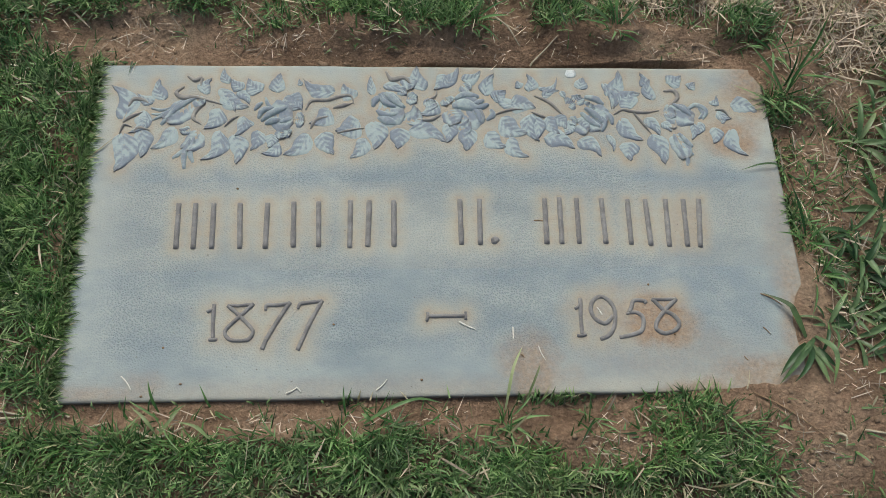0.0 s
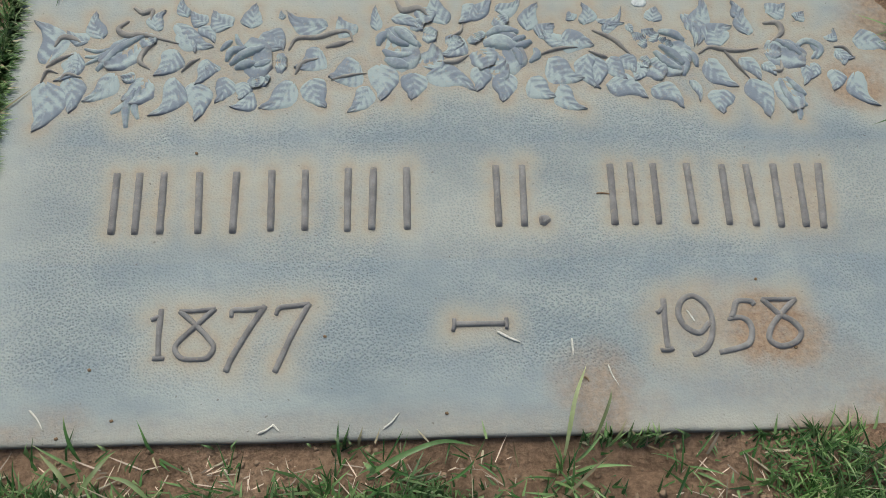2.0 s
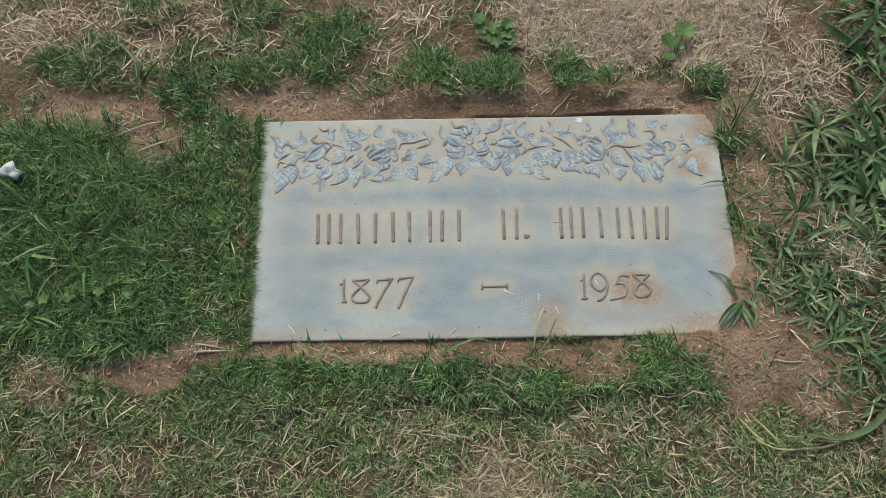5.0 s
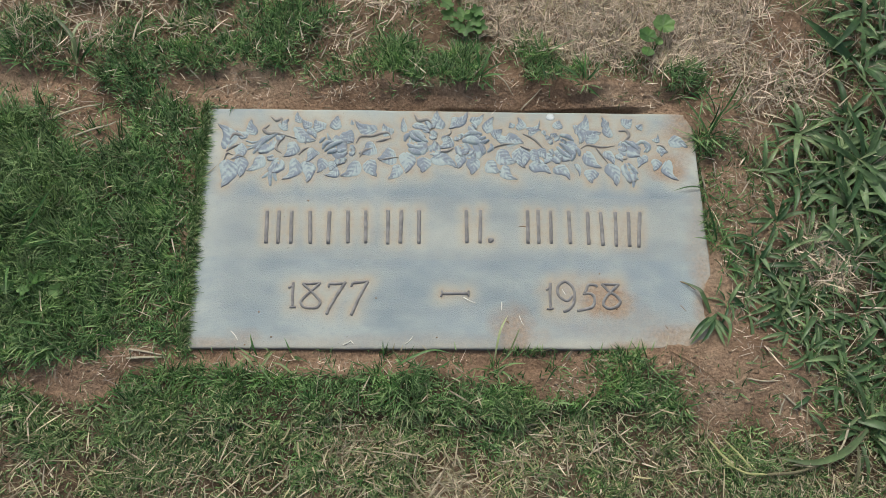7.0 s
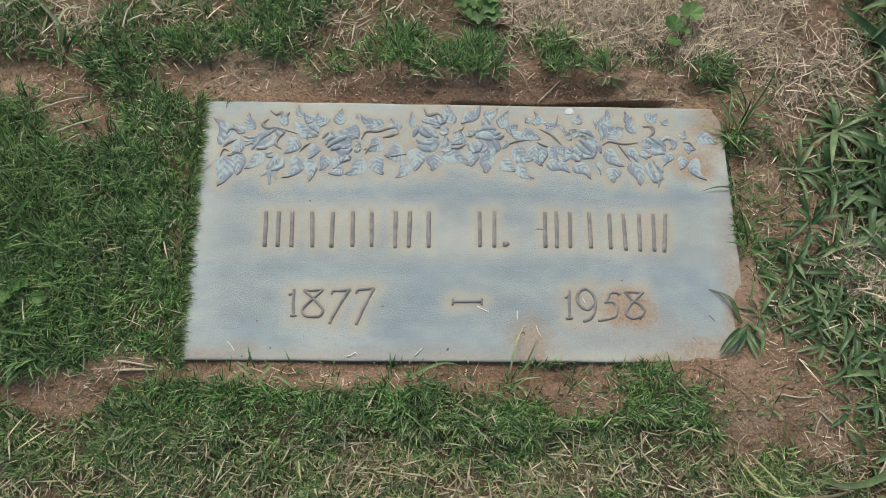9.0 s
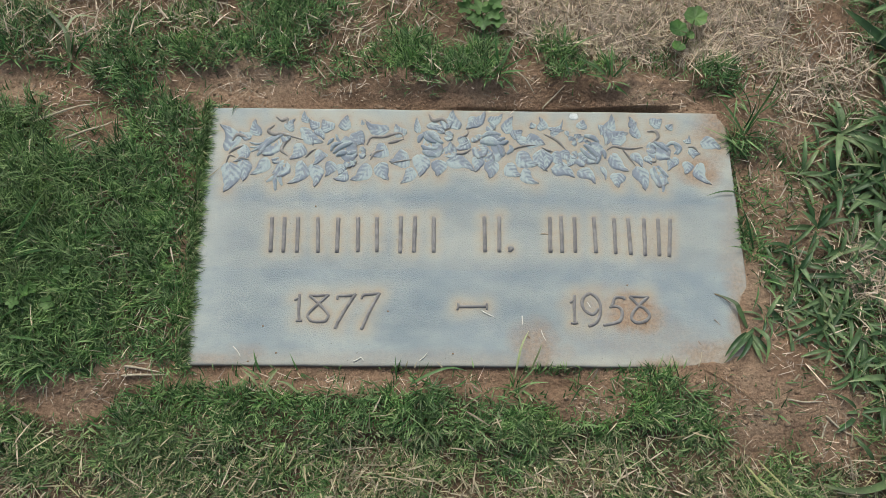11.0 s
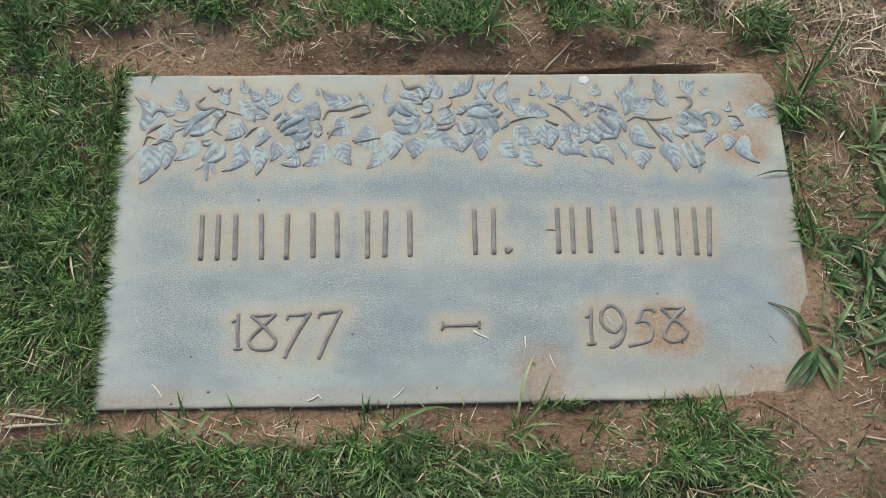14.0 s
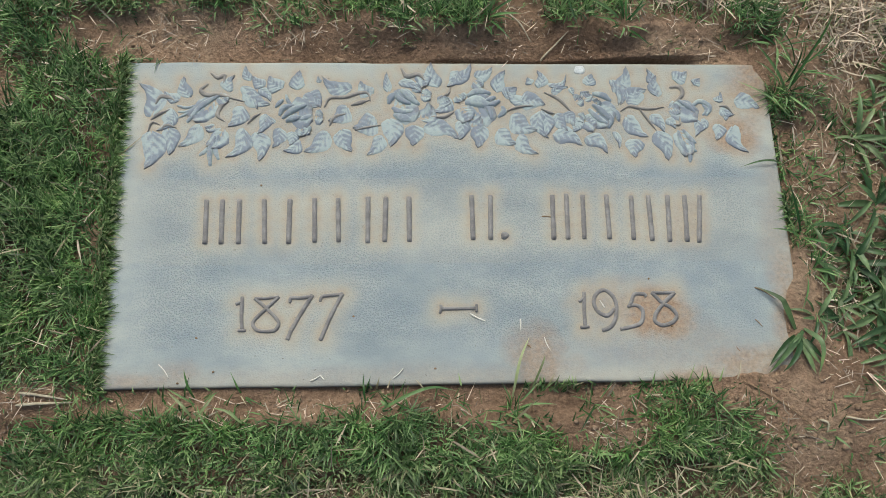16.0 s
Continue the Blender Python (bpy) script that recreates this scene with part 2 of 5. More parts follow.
# bare soil
patch("soil", -0.0460, 0.1710, 0.34, 0.018)
patch("soil", -0.3170, 0.1900, 0.07, 0.015)
patch("soil", -0.5520, 0.1810, 0.075, 0.03, 0.9)
patch("soil", -0.4400, 0.1200, 0.045, 0.036)
patch("soil", -0.4260, -0.1910, 0.07, 0.022)
patch("soil", -0.5460, -0.2000, 0.06, 0.03, 0.7)
patch("soil", -0.3560, -0.1630, 0.035, 0.016)
patch("soil", -0.1420, -0.1650, 0.19, 0.015)
patch("soil", 0.0080, -0.1660, 0.14, 0.012)
patch("soil", 0.1150, -0.1820, 0.05, 0.026, 0.95)
patch("soil", 0.0440, -0.1770, 0.045, 0.022, 0.8)
patch("soil", 0.3300, -0.1980, 0.095, 0.045)
patch("soil", 0.2550, -0.1570, 0.05, 0.022)
patch("soil", 0.3760, -0.2340, 0.05, 0.03, 0.85)
patch("soil", 0.3490, 0.0440, 0.025, 0.09, 0.9)
patch("soil", 0.4010, 0.0270, 0.035, 0.04, 0.8)
patch("soil", 0.3560, -0.1240, 0.05, 0.03, 0.85)
patch("soil", 0.2840, 0.1630, 0.05, 0.012)
patch("soil", 0.2960, -0.1530, 0.06, 0.04)
patch("soil", 0.3250, 0.1470, 0.03, 0.03)
patch("soil", 0.3080, -0.0920, 0.02, 0.06)
patch("soil", -0.486, 0.176, 0.063, 0.021)
patch("soil", -0.256, 0.182, 0.101, 0.028)
patch("soil", -0.110, 0.178, 0.044, 0.022)
patch("soil", 0.051, 0.167, 0.075, 0.013)
patch("soil", 0.197, 0.179, 0.070, 0.023)
patch("soil", 0.069, 0.200, 0.021, 0.020, 0.80)
patch("soil", 0.346, 0.205, 0.027, 0.032, 0.70)
patch("soil", -0.479, 0.107, 0.019, 0.014, 0.70)
patch("soil", 0.346, 0.035, 0.037, 0.046, 0.85)
patch("soil", 0.329, -0.139, 0.032, 0.022)
patch("soil", 0.378, -0.021, 0.013, 0.017, 0.80)
# straw and thatch
patch("dry", 0.1480, 0.3100, 0.11, 0.06)
patch("dry", 0.2980, 0.2900, 0.13, 0.065)
patch("dry", 0.4230, 0.2230, 0.08, 0.06, 0.5)
patch("soil", 0.4450, 0.2700, 0.040, 0.040, 0.8)
patch("soil", 0.3950, 0.1250, 0.040, 0.030, 0.8)
patch("dry", -0.5220, 0.3120, 0.09, 0.035, 0.45)
patch("dry", -0.4090, 0.3230, 0.08, 0.03, 0.45)
patch("lush", -0.4750, 0.3320, 0.04, 0.03)
patch("lush", -0.3270, 0.3280, 0.035, 0.03)
patch("dry", -0.6270, 0.3070, 0.06, 0.045, 0.7)
patch("dry", -0.1510, 0.2560, 0.05, 0.02, 0.3)
patch("dry", -0.1030, 0.3290, 0.06, 0.02, 0.7)
patch("dry", -0.0450, -0.3380, 0.055, 0.03, 2.2)
patch("dry", 0.0030, -0.3290, 0.05, 0.04, 1.8)
patch("dry", 0.0990, -0.2660, 0.06, 0.025, 0.7)
patch("dry", -0.2690, -0.3020, 0.3, 0.07, 0.28)
patch("dry", -0.5080, -0.2730, 0.12, 0.06, 0.22)
patch("dry", 0.2450, -0.3090, 0.2, 0.06, 0.35)
patch("dry", -0.5540, -0.1970, 0.05, 0.03, 0.7)
patch("dry", 0.4470, -0.0470, 0.03, 0.035, 0.8)
patch("dry", 0.4200, -0.3110, 0.1, 0.06, 0.5)
patch("dry", 0.190, 0.273, 0.144, 0.044)
patch("dry", 0.395, 0.245, 0.050, 0.048, 0.55)
patch("dry", -0.137, 0.260, 0.021, 0.032, 0.40)
patch("dry", -0.326, 0.281, 0.048, 0.023, 0.35)
patch("dry", -0.496, 0.262, 0.068, 0.038, 0.35)
patch("dry", -0.090, -0.270, 0.060, 0.026, 0.70)
patch("dry", 0.077, -0.278, 0.055, 0.020, 0.80)
# thick green turf
patch("lush", -0.3770, -0.0100, 0.1, 0.18)
patch("lush", -0.4750, 0.0060, 0.12, 0.16)
patch("lush", -0.5650, -0.0330, 0.13, 0.18)
patch("lush", -0.0570, -0.2000, 0.32, 0.022)
patch("lush", -0.2540, -0.2000, 0.14, 0.035)
patch("lush", -0.2090, 0.2890, 0.07, 0.035)
patch("lush", -0.4130, 0.2040, 0.04, 0.035)
patch("lush", -0.3120, 0.2320, 0.09, 0.025)
patch("lush", -0.0450, 0.2180, 0.075, 0.032)
patch("lush", 0.0160, 0.2130, 0.03, 0.035)
patch("lush", 0.1690, 0.2000, 0.025, 0.022)
patch("lush", 0.1150, 0.2370, 0.03, 0.03)
patch("lush", 0.3010, 0.2040, 0.035, 0.035)
patch("lush", -0.5450, 0.2410, 0.06, 0.04)
patch("lush", 0.3270, 0.1220, 0.03, 0.03)
patch("lush", -0.384, 0.187, 0.034, 0.035)
patch("lush", -0.230, 0.242, 0.038, 0.040)
patch("lush", -0.073, 0.219, 0.049, 0.042)
patch("lush", 0.116, 0.224, 0.021, 0.040)
patch("lush", 0.293, 0.190, 0.025, 0.026)
patch("lush", 0.212, -0.168, 0.040, 0.012, 0.8)
patch("lush", -0.079, -0.185, 0.054, 0.025)
patch("lush", -0.255, -0.207, 0.052, 0.026)
patch("lush", 0.046, -0.216, 0.060, 0.018)
patch("lush", -0.430, 0.245, 0.050, 0.026, 0.8)
patch("lush", -0.340, 0.275, 0.035, 0.022, 0.8)
patch("lush", -0.540, 0.275, 0.040, 0.024, 0.7)
# coarse grass
patch("coarse", 0.4790, 0.0700, 0.13, 0.11)
patch("coarse", 0.4400, -0.1100, 0.12, 0.12)
patch("coarse", 0.5650, 0.2710, 0.06, 0.08)
patch("coarse", 0.4740, -0.2070, 0.07, 0.08)
# earth washed over the marker's corners
patch("rise", 0.3180, -0.1670, 0.056, 0.030, 0.0030)
patch("rise", 0.2700, -0.1640, 0.060, 0.017, 0.0018)
patch("rise", 0.3070, -0.1110, 0.016, 0.050, 0.0020)
patch("rise", 0.3240, 0.1500, 0.032, 0.026, 0.0028)



def ground_z(x, y):
    d = box_dist(x, y)
    z = -0.011 + 0.012 * (rough_field(x, y, 0.16, 3) - 0.5) + 0.006 * (rough_field(x, y, 0.035, 8) - 0.5) + 0.003 * (rough_field(x, y, 0.012, 18) - 0.5)
    z += 0.010 * cover("lush", x, y) * np.clip(d / 0.03, 0, 1)
    # bank of earth behind the marker, with an open gap along its edge
    bank = np.exp(-((y - H / 2 - 0.035) / 0.02) ** 2) * np.clip((x + 0.25) / 0.1, 0, 1) * np.clip((0.34 - x) / 0.05, 0, 1)
    z += 0.010 * bank + 0.004 * bank * (rough_field(x, y, 0.018, 66) - 0.5)
    gap = np.clip((1.3 - np.abs(y - H / 2) / (0.006 + 0.004 * np.clip((x - 0.1) / 0.1, 0, 1))) / 0.3, 0, 1) * np.clip((x + 0.03) / 0.16, 0, 1) * np.clip((0.285 - x) / 0.015, 0, 1)
    z += 0.007 * np.clip((y - H / 2 - 0.030) / 0.025, 0, 1) * np.clip((0.6 - x) / 0.2, 0, 1)
    z -= 0.055 * gap * (0.35 + 0.55 * (wave(x, y, 0.05, 77) > 0.4))
    # footing gap along the front edge
    z += 0.003 * np.exp(-((y + H / 2 + 0.01) / 0.03) ** 2) * (x < 0.2)
    # dry crack in the soil before the marker
    z -= 0.02 * np.exp(-((x - 0.149 - 0.12 * (y + 0.163) - 0.004 * (wave(x, y, 0.006, 29) - 0.5)) / 0.0013) ** 2) * (np.abs(y + 0.167) < 0.013)
    z = np.where(d < -0.004, np.minimum(z, -0.006), z)
    for cx, cy, rx, ry, amount in PATCHES["rise"]:
        r = np.hypot((x - cx) / rx, (y - cy) / ry)
        z = np.maximum(z, amount * (1 - r * r) + 0.0024 * (rough_field(x, y, 0.03, 21) - 0.5))
    return z


def build_ground():
    fine = lambda a, b, s: np.arange(a, b + s / 2, s)
    far = np.array([4, 9, 20, 60, 200, 800.0])
    XF = np.concatenate([fine(0.142, 0.156, 0.0007), fine(0.1575, 0.34, 0.0025)])
    xs = np.concatenate([-far[::-1], fine(-2.0, -1.05, 0.05), fine(-1.0, 1.0, 0.005), fine(1.05, 2.0, 0.05), far])
    ys = np.concatenate([-far[::-1], fine(-2.0, -0.75, 0.05), fine(-0.7, 0.8, 0.005), fine(0.85, 2.0, 0.05), far])
    xs = np.unique(np.round(np.concatenate([xs, XF]), 5))
    ys = np.unique(np.round(np.concatenate([ys, fine(H / 2 - 0.012, H / 2 + 0.045, 0.0015), fine(-H / 2 - 0.05, -H / 2 + 0.06, 0.0025)]), 5))
    gx, gy = np.meshgrid(xs, ys, indexing="ij")
    gz = ground_z(gx, gy)
    bare = cover("soil", gx, gy)
    # litter tint with painted shade under the turf; fades on bare soil, by marker
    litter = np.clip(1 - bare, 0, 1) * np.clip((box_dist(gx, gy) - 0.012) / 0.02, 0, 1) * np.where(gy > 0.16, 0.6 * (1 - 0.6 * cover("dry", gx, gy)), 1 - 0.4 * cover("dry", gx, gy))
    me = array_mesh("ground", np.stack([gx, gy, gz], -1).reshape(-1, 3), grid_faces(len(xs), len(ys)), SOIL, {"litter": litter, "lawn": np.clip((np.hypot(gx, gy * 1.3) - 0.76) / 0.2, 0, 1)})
    tagged(new("ground", me), "brown bare soil with turf litter and shade painted between blades", "ground", kind="structure")


build_ground()

# ---------------------------------------------------------------- the bronze grave marker
marker = tagged(new("grave_marker"), "flat weathered bronze grave marker with flower border, set in turf", "grave marker")
RELIEF = []   # centre lines of everything raised, for the stain round it


def plate_stains(x, y):
    near = np.full(x.shape, 9.0)
    for px, py, r in RELIEF:
        near = np.minimum(near, np.hypot(x - px, y - py) - r)
    wob = 0.004 * (rough_field(x, y, 0.03, 11) - 0.5)
    tan = np.clip(1 - (near + wob * 2.5 - 0.001) / 0.018, 0, 1) ** 1.4
    tan = np.maximum(tan, 0.30 * rough_field(x, y, 0.09, 15) * (y < 0.06) * np.clip((near + 0.05) / 0.06, 0, 1) * (np.abs(y + 0.005) < 0.04))
    d = -box_dist(x, y)
    rag = rough_field(x, y, 0.025, 31)
    dirt = np.zeros_like(x)

    def smear(cx, cy, rx, ry, amount):
        r = np.hypot((x - cx) / rx, (y - cy) / ry) + 0.9 * (rag - 0.5)
        np.maximum(dirt, amount * np.clip((1.25 - r) / 0.8, 0, 1), out=dirt)

    smear(0.1500, -0.0870, 0.046, 0.026, 0.45)
    smear(0.1750, -0.0950, 0.034, 0.026, 1.15)
    smear(0.0690, -0.1330, 0.027, 0.030, 0.75)
    smear(0.0940, -0.1380, 0.025, 0.014, 0.35)
    smear(-0.2350, -0.1400, 0.02, 0.012, 0.45)
    smear(-0.2660, -0.1460, 0.05, 0.007, 0.5)
    smear(0.2640, -0.1400, 0.052, 0.020, 0.75)
    smear(0.2030, -0.1510, 0.04, 0.012, 0.8)
    smear(0.2940, -0.0920, 0.016, 0.07, 0.65)
    smear(0.2950, 0.1340, 0.03, 0.032, 0.85)
    smear(0.2690, 0.0770, 0.026, 0.022, 0.9)
    smear(0.2120, -0.0060, 0.024, 0.025, 0.35)
    smear(-0.0420, -0.1460, 0.3, 0.012, 0.25)
    smear(0.1870, -0.1280, 0.10, 0.03, 0.3)
    smear(0.2980, -0.0200, 0.02, 0.08, 0.35)
    dirt = np.maximum(dirt, 0.3 * np.clip(1 - (near + wob) / 0.0045, 0, 1))
    for cx, cy, rx, ry, amount in PATCHES["rise"]:
        r = np.hypot((x - cx) / rx, (y - cy) / ry)
        dirt = np.maximum(dirt, np.clip(2.35 - 1.9 * r + 1.8 * (rag - 0.5), 0, 1))
    tan = np.maximum(tan, 0.5 * np.clip(1 - d / 0.02, 0, 1) * (x > 0.24) * rag * 1.6)
    tan = np.maximum(tan, 0.55 * np.clip(1 - d / 0.016, 0, 1) * (y < -0.1) * rag * 1.4)
    slate = np.zeros_like(x)
    for cx, cy, rx, ry, amount in ((0.205, -0.055, 0.075, 0.028, 0.8), (0.235, -0.090, 0.045, 0.035, 0.6), (0.03, -0.048, 0.17, 0.016, 0.7), (-0.12, -0.048, 0.15, 0.014, 0.5), (-0.05, 0.036, 0.24, 0.016, 0.7),
                                   (0.19, 0.036, 0.10, 0.018, 0.7), (0.03, -0.118, 0.07, 0.03, 0.6), (0.17, -0.125, 0.07, 0.014, 0.55), (-0.235, -0.118, 0.03, 0.018, 0.5), (-0.06, -0.085, 0.035, 0.03, 0.5), (-0.265, -0.03, 0.025, 0.05, 0.4)):
        r = np.hypot((x - cx) / rx, (y - cy) / ry) + 1.1 * (rough_field(x, y, 0.05, 71) - 0.5)
        slate = np.maximum(slate, amount * np.clip((1.4 - r) / 0.9, 0, 1))
    stip = np.clip((d - 0.014) / 0.03, 0, 1) * (0.45 + 0.55 * np.clip((rough_field(x, y, 0.07, 51) - 0.25) / 0.3, 0, 1))
    stip = stip * (0.35 + 0.65 * np.clip((y + 0.128 + 0.02 * rag) / 0.03, 0, 1))
    return 0.85 * tan, np.clip(dirt, 0, 1), stip * (1 - 0.75 * np.clip(tan * 1.3, 0, 1)), slate


def build_plate():
    inset = np.array([0.0, 0.0, 0.0006, 0.002])
    drop = np.array([-0.022, -0.0022, -0.0007, 0.0])
    def axis(size, n):
        mid = np.linspace(-size / 2 + 0.004, size / 2 - 0.004, n)
        return np.concatenate([-size / 2 + inset, mid, (size / 2 - inset)[::-1]]), np.concatenate([drop, mid * 0, drop[::-1]])
    xs, zx = axis(W, 260)
    ys, zy = axis(H, 130)
    gx, gy = np.meshgrid(xs, ys, indexing="ij")
    gz = np.minimum(zx[:, None], zy[None, :])
    top = gz > -0.0001
    gz = gz + top * (0.0006 * (rough_field(gx, gy, 0.08, 5) - 0.5) + 0.0003 * (wave(gx, gy, 0.006, 6) - 0.5))
    # worn, slightly uneven rim
    edge = (gz > -0.01)
    gx = gx + edge * 0.0008 * (wave(gx, gy, 0.03, 61) - 0.5)
    gy = gy + edge * 0.0008 * (wave(gx, gy, 0.03, 62) - 0.5)
    tan, dirt, stip, slate = plate_stains(gx, gy)
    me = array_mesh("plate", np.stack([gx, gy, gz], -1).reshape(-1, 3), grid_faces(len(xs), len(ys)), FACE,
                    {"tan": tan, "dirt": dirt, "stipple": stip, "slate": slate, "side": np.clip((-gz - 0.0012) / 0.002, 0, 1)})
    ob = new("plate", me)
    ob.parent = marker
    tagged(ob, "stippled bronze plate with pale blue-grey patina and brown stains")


def spline(points, count):
    """Smooth line through the points (Catmull-Rom)."""
    p = [np.array(q, float) for q in points]
    p = [2 * p[0] - p[1]] + p + [2 * p[-1] - p[-2]]
    out = []
    for s in np.linspace(0, len(p) - 3 - 1e-6, count):
        i, f = int(s), s - int(s)
        a, b, c, d = p[i:i + 4]
        out.append(0.5 * (2 * b + (c - a) * f + (2 * a - 5 * b + 4 * c - d) * f * f + (3 * b - a - 3 * c + d) * f ** 3))
    return np.array(out)


def pairs(flat):
    return [(flat[i], flat[i + 1]) for i in range(0, len(flat), 2)]


def ridge(name, parent, flat, width, height=0.003, taper=(1.0, 1.0), mat=None, label="", sharp=False):
    """A raised stroke with a rounded back along a smooth line; taper scales its width at both ends."""
    line = pairs(flat)
    n = max(2, 7 * (len(line) - 1)) if not sharp else 4
    c = spline(line, n)
    t = np.gradient(c, axis=0)
    t /= np.linalg.norm(t, axis=1)[:, None] + 1e-9
    nrm = np.stack([-t[:, 1], t[:, 0]], 1)
    s = np.linspace(0, 1, n)
    w = width * np.minimum(1, np.minimum(taper[0] + (1 - taper[0]) * s / 0.35, taper[1] + (1 - taper[1]) * (1 - s) / 0.35))
    across = np.array([-1.25, -0.95, -0.55, 0.0, 0.55, 0.95, 1.25])
    up = np.array([-0.2, 0.62, 0.95, 1.0, 0.95, 0.62, -0.2])
    rows = []
    # closed, rounded ends
    cap = width * 0.28
    cs = np.concatenate([[c[0] - t[0] * cap], c, [c[-1] + t[-1] * cap]])
    ns = np.concatenate([nrm[:1], nrm, nrm[-1:]])
    ws = np.concatenate([w[:1] * 0.75, w, w[-1:] * 0.75])
    hs = np.concatenate([[0.0], np.ones(n), [0.0]])
    seed = int(abs(c[0, 0] * 7919 + c[0, 1] * 3571) * 1000) % 997
    lump = 1 + 0.16 * (wave(cs[:, 0], cs[:, 1], 0.006, seed) - 0.5)
    v = np.zeros((len(cs), 7, 3))
    for k in range(7):
        v[:, k, :2] = cs + ns * (ws * 0.5 * across[k] * lump)[:, None]
        v[:, k, 2] = up[k] * height * np.where(hs > 0, np.minimum(1, 0.35 + 0.65 * ws / width), 0.0) * lump - 0.0002
    rim = np.tile(np.array([0.1, 0.25, 0.6, 0.8, 0.6, 0.25, 0.1]), (len(cs), 1)) * (0.35 + 1.0 * wave(cs[:, 0], cs[:, 1], 0.007, seed + 3))[:, None]
    me = array_mesh(name, v.reshape(-1, 3), grid_faces(len(cs), 7), mat or STEM_RELIEF, {"rim": rim})
    ob = new(name, me)
    ob.parent = parent
    for q in c[::3]:
        RELIEF.append((q[0], q[1], width * 0.5))
    return tagged(ob, label)


def leaf(x0, y0, x1, y1, width, bend=0.15, tip=0.6, height=0.0017, parent=None, name="leaf", blunt=False, mat=None):
    """A cast leaf from its stalk (x0, y0) to its tip (x1, y1): two folded halves, sunk midrib, veins, a drawn-out curling tip."""
    nu, nv = 23, 13
    a, b = np.array([x0, y0]), np.array([x1, y1])
    d = (b - a) * (1.0 if blunt else 1.08)
    size = np.linalg.norm(d)
    t = d / size
    side = np.array([-t[1], t[0]])
    u = np.linspace(0, 1, nu)[:, None]
    v = np.linspace(-1, 1, nv)[None, :]
    seed = int(abs(x0 * 9173 + y0 * 4219) * 1000) % 991
    rng = np.random.RandomState(seed)
    hand = 1 if rng.rand() < 0.6 else -1
    if blunt:
        prof = np.sin(np.pi * (0.08 + 0.84 * u ** 0.8)) ** 0.5
    else:
        prof = np.sin(np.pi * u ** 0.64) ** 0.95 * (1 - 0.2 * u) + 0.12 * np.exp(-((u - 0.88) / 0.08) ** 2)
    lobes = 1 + 0.05 * np.sin(u * rng.uniform(11, 16) + rng.rand() * 6) * np.abs(v) + 0.2 * (rng.rand() - 0.5) * v
    curl = (1 if bend >= 0 else -1) * 0.10 * tip * size * np.clip((u - 0.62) / 0.38, 0, 1) ** 2
    off = bend * size * np.sin(np.pi * u) - curl + v * prof * width * 0.66 * lobes
    along = u * size + 0.12 * width * np.abs(v) * (1 - u)
    x = a[0] + t[0] * along + side[0] * off
    y = a[1] + t[1] * along + side[1] * off
    vein = np.sin((u * rng.uniform(4.2, 5.4) - np.abs(v) * 1.3) * 2 * np.pi + rng.rand() * 6)
    body = (1 - np.abs(v) ** 4) * (0.75 + 0.35 * np.abs(v)) + 0.30 * hand * v * (1 - v ** 6)
    if blunt:
        # a cupped petal: hollow along the middle, with a raised lip
        body = (1 - np.abs(v) ** 8) * (0.35 + 0.65 * u ** 1.6) * (0.55 + 0.45 * v ** 2) + 0.08 * np.sin(v * 9 + 3 * u)
    groove = 0.45 * np.exp(-(v / 0.13) ** 2) * (1 - 0.7 * u)
    rise = np.clip(u / 0.12, 0, 1) * (0.70 + 0.35 * u * tip)
    z = height * np.clip(body - groove + 0.22 * vein * (np.abs(v) > 0.12) * (1 - np.abs(v)), 0, 1.4) * rise
    z = z * np.where(np.abs(v) > 0.99, 0, 1) - 0.0003
    # slate patina and painted shading on one half and the tip, in tongues between the veins; pale in the hollows
    slate_shade = 0.50 + 0.50 * hand * v * rng.uniform(0.5, 1.1) + 0.42 * vein * (1 - 0.4 * np.abs(v)) + 0.55 * (u - 0.55) + rng.uniform(-0.22, 0.14)
    if blunt:
        slate_shade = 0.35 + 0.45 * np.sin(v * 7 + u * 2 + rng.rand() * 6) + 0.4 * (u - 0.3)
    slate_shade = slate_shade + 0.5 * (wave(x, y, 0.007, seed) - 0.5) + 0.5 * (wave(x, y, 0.0032, seed + 7) - 0.5)
    # brown towards the tip and along the outline
    verts = np.stack([x + 0 * z, y + 0 * z, z], -1).reshape(-1, 3)
    me = array_mesh(name, verts, grid_faces(nu, nv), mat or LEAF_RELIEF,
                    {"rim": np.clip(slate_shade, 0, 1), "brown_tip_edge": np.clip((u - 0.80) / 0.2, 0, 1) * 0.45 + 0.35 * (np.abs(v) > 0.93)})
    ob = new(name, me)
    ob.parent = parent or marker
    for q in (0.15, 0.5, 0.85):
        c = a + d * q + side * bend * size * math.sin(math.pi * q)
        RELIEF.append((c[0], c[1], width * (0.45 if q == 0.5 else 0.3)))
    return ob


def stem(*flat, width=0.0034, height=0.0022, taper=(0.45, 0.25)):
    return ridge("stem", marker, flat, width * 0.85, height, taper)


def digit(*strokes):
    """One numeral: its first stroke is the body, the others are serifs and bars of it."""
    body = None
    for width, flat, taper in strokes:
        body_ob = ridge("digit" if body is None else "stroke", body or marker, flat, width * 0.84, 0.0020, taper, LETTER)
        body = body or tagged(body_ob, "raised bronze numeral")


